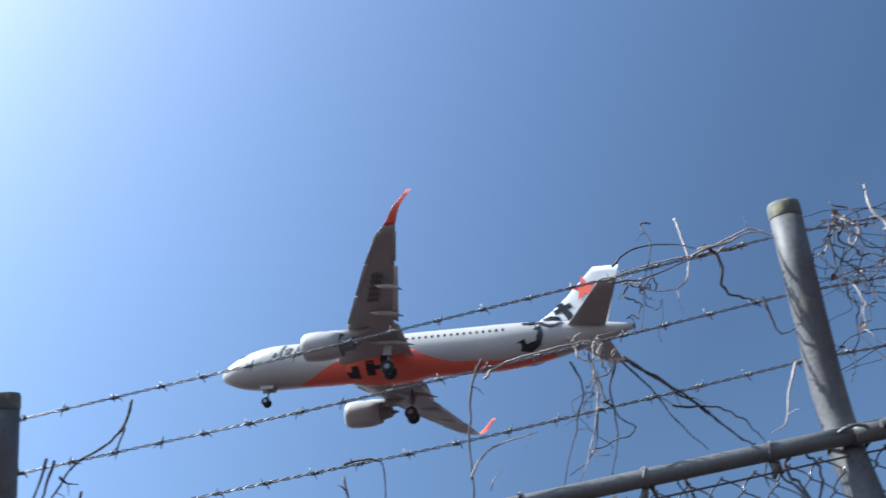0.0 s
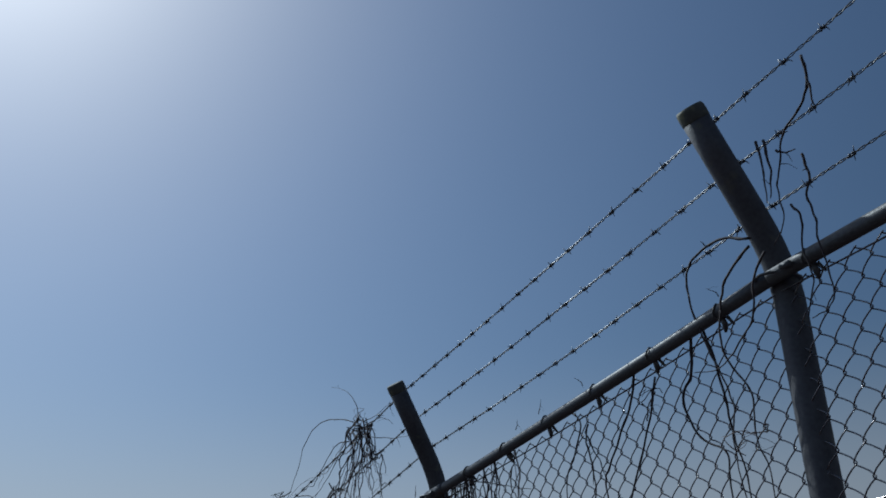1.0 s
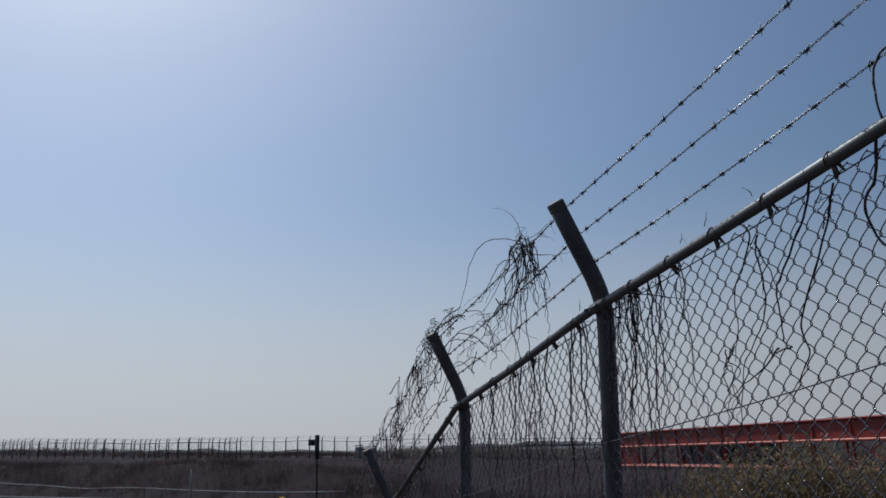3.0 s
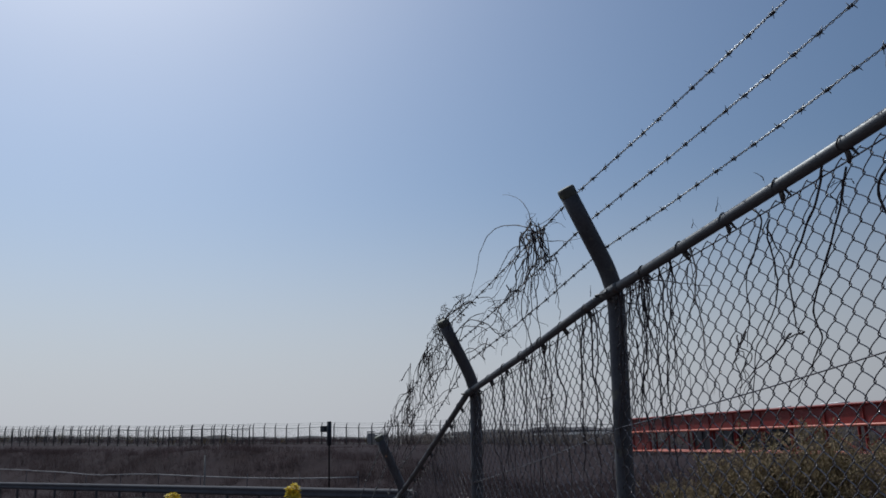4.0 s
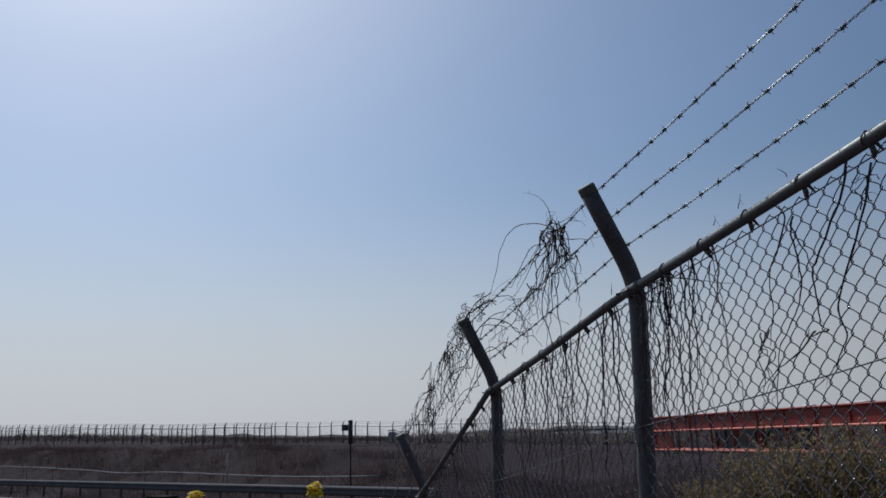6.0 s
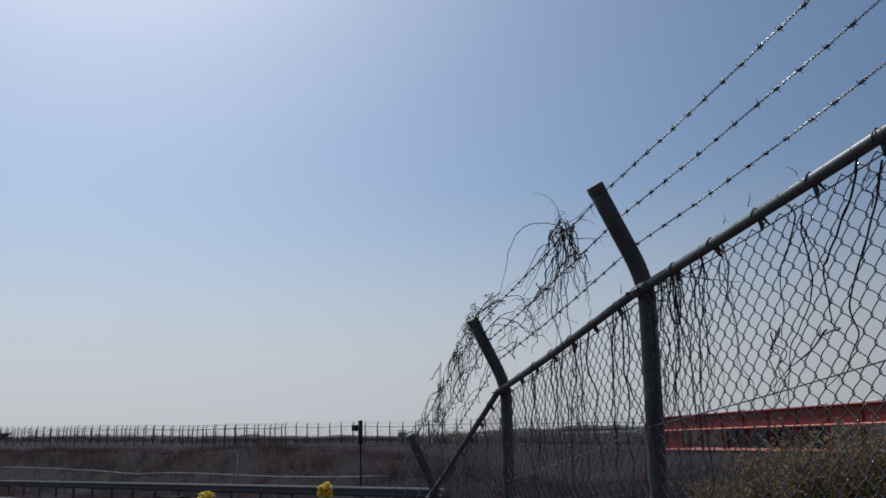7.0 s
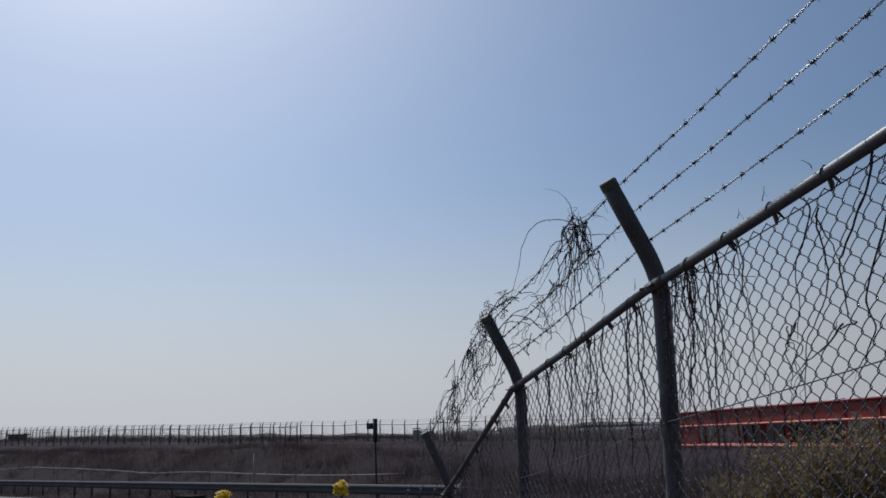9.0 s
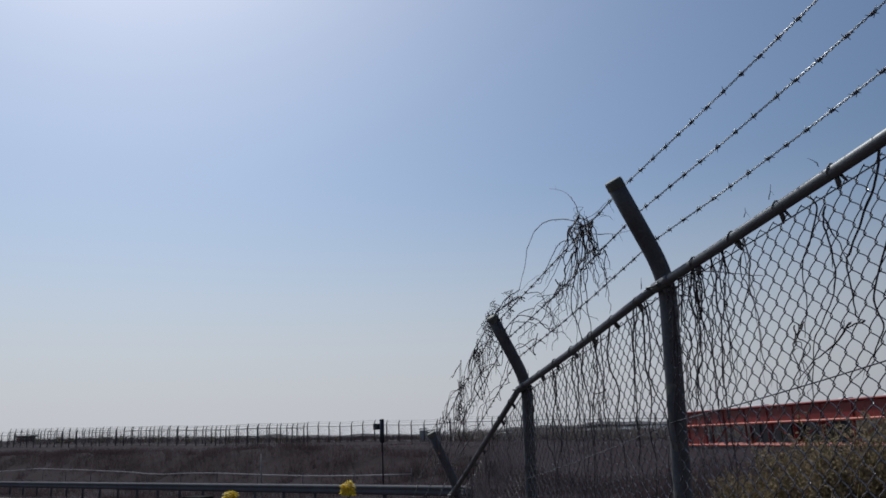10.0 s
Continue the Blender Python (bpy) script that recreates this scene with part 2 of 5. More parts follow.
def land(x, y):
    """Height of the ground."""
    p = Vector((x, y)) - RAIL_AT
    u, v = p.dot(ALONG), p.dot(AWAY)
    q = Vector((x, y))
    a, c = q.dot(FD), q.dot(FN)
    z = ROAD_Z * ease(a, 3.0, 15.0)
    near = rail_z(min(11.0, max(-4.5, a))) - FENCE_H
    field = max(ease(c, 14.0, 21.0), ease(c, 4.0, 10.0) * (1 - ease((Vector((x, y)) - RAIL_AT).dot(ALONG), -15.0, -5.0)))
    z = z * (1 - field) + 0.32 * field
    bank = ease(c, 0.3, FENCE_OFF - 0.1) * (1 - ease(c, 2.2, 5.5)) * (1 - ease(abs(a - 3), 9.0, 16.0))
    z = z * (1 - bank) + near * bank
    if v > 5:
        brow = 1.5 + (crest(u) - 1.5) * 0.47 + 0.1
        lift = ease(v, 6.2, 10.6) * ease(u, -2.0, 18.0)
        z = z * (1 - lift) + brow * lift
        top = ease(v, 26.0, 46.0)
        z = z * (1 - top) + crest(u) * top
    far = ease(v, 70.0, 115.0)
    z = z * (1 - far) + 0.2 * far
    rough = 0.0 if -10 < v < 1 else 0.25
    z += rough * noise.noise((x * 0.13, y * 0.13, 0.0)) * ease(math.hypot(x, y), 6, 25)
    return z


def ground_sheet():
    """One sheet from the camera's feet to the horizon, in rings that widen with distance."""
    g = Geo()
    radii = [0.0] + [0.5 * 1.075 ** i for i in range(126)]
    m = 160
    g.v.append((0, 0, land(0, 0)))
    for r in radii[1:]:
        for k in range(m):
            w = 2 * math.pi * k / m
            x, y = r * math.sin(w), r * math.cos(w)
            g.v.append((x, y, land(x, y)))
    for k in range(m):
        g.face((0, 1 + (k + 1) % m, 1 + k), True)
    for i in range(len(radii) - 2):
        a, b = 1 + i * m, 1 + (i + 1) * m
        for k in range(m):
            k2 = (k + 1) % m
            g.face((a + k, a + k2, b + k2, b + k), True)
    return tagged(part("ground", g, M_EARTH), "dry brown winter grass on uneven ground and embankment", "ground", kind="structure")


ground_sheet()


def road_strip():
    g = Geo()
    rows = []
    for i in range(60):
        u = 1.0 + i * 3.0
        ring = []
        for v in (-8.6, -5.0, -1.6):
            p = RAIL_AT + ALONG * u + AWAY * v
            ring.append((p.x, p.y, max(land(p.x, p.y), land(p.x + 1, p.y + 1)) + 0.03))
        rows.append(ring)
    g.loft(rows, closed=False)
    return tagged(part("road", g, M_ASPHALT), "narrow worn grey asphalt road below the embankment", "road", kind="structure")


road_strip()

# ---- the near chain-link fence ----
fence = empty("chain_link_fence", "galvanised chain-link fence with slanted barbed wire arms and dead vines", "fence")


def on_fence(a, off, z):
    p = FN * (FENCE_OFF + off) + FD * a
    return Vector((p.x, p.y, z))


OVER = 0.229


def arm_point(i, f, back=0.0):
    """A point on post i's slanted arm; f runs from its tip (0) to the bend (1)."""
    a, z, rise = POSTS[i]
    return on_fence(a + TIP_SHIFT[i] * (1 - f), -OVER * (1 - f) + back, z + rise * (1 - f) + 0.02 * f)


def fence_post(i):
    a, z, rise = POSTS[i]
    g = Geo()
    pts = [on_fence(a + d * POST_LEAN, 0, z - d) for d in (FENCE_H + 0.35, 1.0, 0.14)]
    c0, c1, c2 = Vector(on_fence(a + 0.09 * POST_LEAN, 0, z - 0.09)), Vector(arm_point(i, 1.0)), Vector(arm_point(i, 0.70))
    for k in range(9):
        t = k / 8
        pts.append(c0 * (1 - t) ** 2 + c1 * 2 * t * (1 - t) + c2 * t * t)
    pts += [arm_point(i, 0.5), arm_point(i, 0.3), arm_point(i, 0.0)]
    g.tube(pts, 0.0375, 20)
    post = part("post", g, M_POST, fence)
    d = (arm_point(i, 0) - arm_point(i, 0.3)).normalized()
    tip = arm_point(i, 0)
    g = Geo()
    g.tube([tip - d * 0.028, tip - d * 0.024, tip + d * 0.004, tip + d * 0.012, tip + d * 0.014], [0.0378, 0.0388, 0.0388, 0.036, 0.02], 20)
    part("cap", g, M_CAP, post, "dull plastic post cap")
    # clamp that holds the rail to the post
    g = Geo()
    ring = []
    for k in range(13):
        w = math.pi * 2 * k / 12
        ring.append(on_fence(a + 0.045 * math.cos(w), -0.028 + 0.068 * math.sin(w), z - 0.028))
    g.tube(ring, 0.004, 6)
    b = on_fence(a - 0.055, -0.085, z - 0.028)
    g.tube([b, b + Vector((0, 0, 0.0)) + Vector((FD.x, FD.y, 0)) * -0.03], 0.008, 6)
    part("rail_clamp", g, M_RAIL, post)
    return post


for i in range(len(POSTS)):
    fence_post(i)


def rail_line(i, n=14):
    (a0, z0, _), (a1, z1, _) = POSTS[i], POSTS[i + 1]
    pts = []
    for k in range(n + 1):
        t = k / n
        a = a0 + (a1 - a0) * t
        pts.append(on_fence(a, -0.058 + 0.002 * math.sin(a * 5), z0 + (z1 - z0) * t - 0.028 - 0.006 * math.sin(math.pi * t)))
    return pts


rnd = random.Random(4)
for i in range(len(POSTS) - 1):
    g = Geo()
    g.tube(rail_line(i), 0.0195, 16)
    rail = part("top_rail", g, M_RAIL, fence)
    if i % 2 == 1 or i == 4:
        # sleeve over the joint between two lengths of rail
        p = rail_line(i, 40)
        g = Geo()
        g.tube([p[37], p[38], p[39], p[40]], 0.0225, 16)
        part("rail_sleeve", g, M_RAIL, rail)
    # wire ties with twisted ends that hold the mesh to the rail
    (a0, z0, _), (a1, z1, _) = POSTS[i], POSTS[i + 1]
    for k in range(7):
        a = a0 + 0.18 + k * 0.271
        if a > a1 - 0.06:
            break
        z = z0 + (z1 - z0) * (a - a0) / (a1 - a0)
        g = Geo()
        loop = []
        for q in range(12):
            w = 2 * math.pi * q / 11
            loop.append(on_fence(a + 0.006 * math.sin(w * 2), -0.058 + 0.0215 * math.sin(w), z - 0.030 + 0.0215 * math.cos(w)))
        g.tube(loop, 0.0028, 5)
        j = rnd.uniform(-0.008, 0.008)
        g.tube([on_fence(a, -0.05, z - 0.045), on_fence(a + j, -0.04, z - 0.062), on_fence(a + j * 2 + 0.012, -0.028, z - 0.076)], [0.008, 0.009, 0.004], 6)
        g.tube([on_fence(a - 0.012, -0.045, z - 0.045), on_fence(a - 0.02, -0.03, z - 0.068)], [0.006, 0.003], 5)
        part("tie", g, M_RAIL, rail)

# the mesh: flat spirals of wire hooked into one another at rounded bends
W2, ROW, DEEP = 0.0355, 0.0378, 0.003


def mesh_panel(i, bottom):
    (a0, z0, _), (a1, z1, _) = POSTS[i], POSTS[i + 1]
    g = Geo()
    n = int((a1 - a0) / W2)
    w = (a1 - a0) / n
    rows = int((FENCE_H - bottom) / ROW)
    for k in range(n):
        pts = []
        for j in range(rows + 1):
            s = (j + k) % 2
            sign = 1 if s else -1
            # round the bend, from the back strand to the front one, then a bowed straight run
            for t, reach, depth in ((-0.10, 0.02, -1.0), (0.0, 0.09, 0.0), (0.10, 0.02, 1.0), (0.36, -0.30, 1.15), (0.64, -0.70, 1.15)):
                if not 0 <= j + t <= rows:
                    continue
                t2 = j + t
                a = a0 + (k + s + sign * reach) * w
                warp = noise.noise((a * 1.3, t2 * 0.05, 7.0))
                sag = 0.007 * noise.noise((a * 2.1, t2 * 0.11, 3.0)) + 0.0025 * noise.noise((a * 17.0, t2 * 0.7, 5.0))
                zr = z0 + (z1 - z0) * (a - a0) / (a1 - a0)
                bow = 0.0028 if abs(reach) > 0.2 else 0.0
                pts.append(on_fence(a + sag, -0.022 + 0.012 * warp + depth * sign * DEEP, zr - 0.045 - t2 * ROW + sag + bow))
        if len(pts) > 1:
            g.tube(pts, 0.0019, 5, cap=False)
    return part("wire_mesh", g, M_WIRE, fence, "rusty galvanised diamond wire mesh", kind="stuff")


for i in range(len(POSTS) - 1):
    mesh_panel(i, 0.0 if 2 <= i <= 5 else 0.9)

for drop in (0.062, 0.58, 1.15, 1.9):
    g = Geo()
    pts = []
    for i in range(len(POSTS) - 1):
        (a0, z0, _), (a1, z1, _) = POSTS[i], POSTS[i + 1]
        for k in range(8):
            a = a0 + (a1 - a0) * k / 8
            pts.append(on_fence(a, -0.035, z0 + (z1 - z0) * k / 8 - drop - 0.012 * math.sin(math.pi * k / 8)))
    g.tube(pts, 0.0024, 5)
    part("tension_wire", g, M_WIRE, fence)

# ---- barbed wire: two twisted strands and four-pointed barbs ----
BARB = Geo()
for s, turn in ((-0.005, 0.3), (0.005, 1.75)):
    pts = []
    for k in range(9):
        w = turn + 2 * math.pi * 1.2 * k / 8
        pts.append((s + 0.006 * (k / 8 - 0.5), 0.0045 * math.cos(w), 0.0045 * math.sin(w)))
    lo, hi = Vector(pts[0]), Vector(pts[-1])
    e0 = Vector((lo.x - 0.004, math.cos(turn + 0.4) * 0.016, math.sin(turn + 0.4) * 0.016))
    e1 = Vector((hi.x + 0.004, -math.cos(turn + 0.2) * 0.016, -math.sin(turn + 0.2) * 0.016))
    BARB.tube([e0, *pts, e1], [0.0008] + [0.0019] * 9 + [0.0008], 5)
barb_mesh = BARB.mesh("barb", M_BARB)


def wire_point(f, a):
    for i in range(len(POSTS) - 1):
        a0, a1 = POSTS[i][0], POSTS[i + 1][0]
        if a <= a1 or i == len(POSTS) - 2:
            t = (a - a0) / (a1 - a0)
            lower = [f + (0.042 if k <= 3 else 0.0) for k in (i, i + 1)]
            p = arm_point(i, lower[0]).lerp(arm_point(i + 1, lower[1]), t)
            sag = math.sin(math.pi * min(1, max(0, t)))
            wob = noise.noise((a * 2.7, f * 9, 1.0)) * 0.012 * sag
            return p + Vector((FN.x * (0.038 + wob), FN.y * (0.038 + wob), -0.014 * sag * (0.5 + f) + wob))


for w_i, f in enumerate((0.03, 0.31, 0.61)):
    g = Geo()
    n = 1500
    a_lo, a_hi = POSTS[0][0], POSTS[-1][0]
    centre = [wire_point(f, a_lo + (a_hi - a_lo) * k / n) for k in range(n + 1)]
    for ph in (0.0, math.pi):
        pts = []
        for k, c in enumerate(centre):
            w = ph + k * (a_hi - a_lo) / n / 0.055 * 2 * math.pi
            pts.append(c + Vector((FN.x * math.cos(w), FN.y * math.cos(w), math.sin(w))) * 0.0026)
        g.tube(pts, 0.0018, 4)
    strand = part("barbed_wire", g, M_BARB, fence, "twisted two-strand barbed wire")
    a = -2.4 + 0.03 * w_i
    jr = random.Random(20 + w_i)
    while a < 8.6:
        c, c2 = wire_point(f, a), wire_point(f, a + 0.02)
        ob = new("barb", barb_mesh)
        ob.matrix_world = Matrix.Translation(c) @ (c2 - c).to_track_quat("X", "Z").to_matrix().to_4x4() @ Matrix.Rotation(jr.uniform(0, 6.28), 4, "X")
        ob.parent = strand
        a += 0.112 + jr.uniform(-0.012, 0.012)

# ---- the aircraft, flaps and wheels down ----
# its own axes: x aft from the nose, y to starboard, z up from the body's axis
PLANE_M = Matrix(((0.4392, 0.8983, -0.0078, 36.11), (-0.8883, 0.4330, -0.1528, 51.71), (-0.1339, 0.0740, 0.9882, 49.64), (0, 0, 0, 1)))
plane = empty("airliner", "silver twin-engine jet airliner with orange belly, landing gear down", "airplane", PLANE_M)
R0 = 1.99


def hull(x):
    """Radius and centre height of the body at x metres from the nose."""
    if x < 6.0:
        t = x / 6.0
        r = R0 * (1 - (1 - t) ** 2.1) ** 0.62
        zc = -0.55 * (1 - t) ** 1.7
    elif x < 25.0:
        r, zc = R0, 0.0
    else:
        t = (x - 25.0) / 12.57
        r = R0 * (1 - t ** 1.75) + 0.24 * t
        zc = 1.02 * t ** 1.55
    return max(r, 0.03), zc


def skin(x, w, lift=0.0):
    """A point of the skin: w is the angle from straight up, to starboard."""
    r, zc = hull(x)
    return (x, (r + lift) * math.sin(w), zc + (r + lift) * 1.03 * math.cos(w))


g = Geo()
xs = [0.0, 0.05, 0.15, 0.3, 0.55, 0.9, 1.3, 1.8, 2.4, 3.1, 4.0, 5.0, 6.0] + [6 + k * 1.0 for k in range(1, 20)] + [25 + 12.57 * k / 18 for k in range(1, 19)]
g.loft([[skin(x, 2 * math.pi * k / 48) for k in range(48)] for x in xs])
body = part("fuselage", g, M_SILVER, plane)


def decal(name, x0, x1, lo, hi, material, nx=24, nw=10, lift=0.02, label=""):
    """A painted area of the skin between two angles that may change along it."""
    g = Geo()
    rings = []
    for i in range(nx + 1):
        x = x0 + (x1 - x0) * i / nx
        a, b = lo(x), hi(x)
        rings.append([skin(x, a + (b - a) * k / nw, lift) for k in range(nw + 1)])
    g.loft(rings, closed=False)
    return part(name, g, material, body, label)


def arc(x, w, rx, rw, t0, t1, n=18):
    """Points of an oval bow on the skin, as pairs of x and angle."""
    return [(x + rx * math.cos(t0 + (t1 - t0) * k / n), w + rw * math.sin(t0 + (t1 - t0) * k / n)) for k in range(n + 1)]


def stroke(name, parent, pts, width, material=None):
    """A painted band along a line, flat to the skin seen from its side."""
    g = Geo()
    rows = []
    for k, p in enumerate(pts):
        a, b = Vector(pts[max(0, k - 1)]), Vector(pts[min(len(pts) - 1, k + 1)])
        t = (b - a).normalized()
        out = Vector((0, p[1], p[2] if abs(p[2]) < 2.2 else 0)).normalized()
        q = t.cross(out).normalized() * width / 2
        rows.append([Vector(p) - q, Vector(p) + out * 0.012, Vector(p) + q])
    g.loft(rows, closed=False)
    return part(name, g, material or M_BLACK, parent)


# orange belly that sweeps up at its ends
def belly_half(x):
    if x < 14:
        return 1.12 * ease(x, 7.6, 12.8) ** 0.8
    return 1.12 - 0.55 * ease(x, 18.5, 23.0) - 0.35 * ease(x, 23.0, 31.0)


decal("belly_paint", 7.7, 31.0, lambda x: math.pi - belly_half(x), lambda x: math.pi + belly_half(x), M_ORANGE, 50, 24, 0.012, "orange painted belly")
for side in (-1, 1):
    s = side
    # plain dark shapes where the livery has its marks
    for x, w0, w1, width in ((6.0, 1.42, 1.66, 0.34), (6.62, 0.88, 1.62, 0.36), (7.3, 1.18, 1.60, 0.52), (8.2, 0.98, 1.55, 0.42)):
        stroke("livery_mark", body, [skin(x - 0.25 * q, s * (w0 + (w1 - w0) * q), 0.02) for q in (0.0, 0.35, 0.7, 1.0)], width)
    stroke("livery_mark", body, [skin(x, s * w, 0.02) for x, w in ((28.15, 1.98), (28.4, 2.28), (28.95, 2.36), (29.5, 2.15), (29.72, 1.80), (29.6, 1.42), (29.3, 1.05), (29.0, 0.8))], 0.78)
    stroke("livery_mark", body, [skin(x, s * 0.98, 0.024) for x in (28.3, 28.7, 29.2)], 0.5)
    stroke("livery_mark", body, [skin(x, s * w, 0.02) for x, w in ((29.75, 0.85), (30.05, 1.12), (30.6, 1.28), (31.2, 1.18), (31.6, 0.9))], 0.5)
    # cabin windows
    for k in range(36):
        x = 6.9 + k * 0.533 * 1.06
        if 15.2 < x < 16.2:
            continue
        g = Geo()
        c = [skin(x + 0.115 * math.cos(q * math.pi / 5), s * (1.31 + 0.085 * math.sin(q * math.pi / 5)), 0.018) for q in range(10)]
        g.v.extend(c)
        g.face(range(10))
        part("window", g, M_GLASS, body)
    for x0, x1, w0, w1 in ((4.6, 4.64, 1.0, 1.75), (5.42, 5.46, 1.0, 1.75), (30.5, 30.53, 1.0, 1.7)):
        decal("door_seam", x0, x1, lambda x, w=w0: s * w, lambda x, w=w1: s * w, M_WING, 1, 8, 0.012)
    for x0, x1, w0, w1 in ((1.35, 2.05, 0.1, 0.5), (1.62, 2.4, 0.55, 0.88), (2.15, 2.75, 0.92, 1.12)):
        decal("cockpit_window", x0, x1, lambda x, w=w0: s * w, lambda x, w=w1: s * w, M_GLASS, 4, 4, 0.015)

g = Geo()
rings = []
for k in range(21):
    t = k / 20
    h = math.sin(math.pi * t) ** 0.45 + 0.001
    rings.append([(10.6 + 11.2 * t, 2.25 * h * math.sin(q * math.pi / 12), -0.75 - 1.62 * h * max(0.0, -math.cos(q * math.pi / 12)) - 0.02 + 0.75 * h * max(0, math.cos(q * math.pi / 12))) for q in range(24)])
g.loft(rings)
fairing = part("belly_fairing", g, M_ORANGE, plane, "orange wing-to-body fairing")
for side in (-1, 1):
    for x0, x1, q0, q1 in ((11.7, 12.5, 9.2, 11.2), (12.6, 13.9, 9.6, 11.2), (13.2, 13.9, 8.4, 9.6), (14.6, 15.4, 7.6, 10.4), (15.4, 16.6, 8.6, 9.3), (16.0, 16.7, 6.9, 8.8)):
        g = Geo()
        rows = []
        for x in (x0, (x0 + x1) / 2, x1):
            h = math.sin(math.pi * (x - 10.6) / 11.2) ** 0.45
            rows.append([(x, side * 2.27 * h * math.sin(q * math.pi / 12), -0.78 - 1.64 * h * max(0.0, -math.cos(q * math.pi / 12))) for q in (q0, (q0 + q1) / 2, q1)])
        g.loft(rows, closed=False)
        part("livery_mark", g, M_BLACK, fairing)


def airfoil(le, chord, thick, n=14, span_y=0.0, droop=0.0):
    pts = []
    for k in range(n + 1):
        t = (1 - math.cos(math.pi * k / n)) / 2
        y = 5 * thick * (0.2969 * math.sqrt(t) - 0.126 * t - 0.3516 * t * t + 0.2843 * t ** 3 - 0.1036 * t ** 4)
        pts.append((le[0] + chord * t, y * chord + 0.02 * chord * math.sin(math.pi * t)))
    lower = [(x, -0.75 * (z - 0.0) + 0.03 * chord * math.sin(math.pi * (x - le[0]) / chord)) for x, z in pts[1:-1]]
    return [(x, z) for x, z in pts] + list(reversed(lower))


def wing_at(y):
    """Leading edge x, chord and height at y metres from the centre line."""
    y = abs(y)
    le = 12.0 + (max(y, 1.9) - 1.9) * 0.53 + 0.28 * max(0.0, y - 15.0) ** 2
    te = 18.35 + max(0.0, y - 6.4) * 0.285
    return le, te - le, -1.05 + (y - 1.9) * 0.105


def surfaced(name, stations, material, parent, label=""):
    """A wing-like surface skinned over its stations: x, y, z, chord, thickness, up direction."""
    g = Geo()
    rings = []
    for x, y, z, c, th, up in stations:
        rings.append([(px, y + pz * up[0], z + pz * up[1]) for px, pz in airfoil((x, 0), c, th)])
    g.loft(rings)
    return part(name, g, material, parent, label)


def wheel(parent, c, r, w):
    g = Geo()
    prof = [(0.45, -0.5), (0.86, -0.5), (0.98, -0.32), (1.0, 0.0), (0.98, 0.32), (0.86, 0.5), (0.45, 0.5)]
    rings = [[(c[0] + r * p * math.cos(2 * math.pi * k / 24), c[1] + q * w, c[2] + r * p * math.sin(2 * math.pi * k / 24)) for k in range(24)] for p, q in prof]
    g.loft(rings)
    tyre = part("wheel", g, M_TYRE, parent, "black tyre")
    g = Geo()
    g.tube([(c[0], c[1] - w * 0.52, c[2]), (c[0], c[1] + w * 0.52, c[2])], r * 0.42, 16)
    part("hub", g, M_GEAR, tyre)


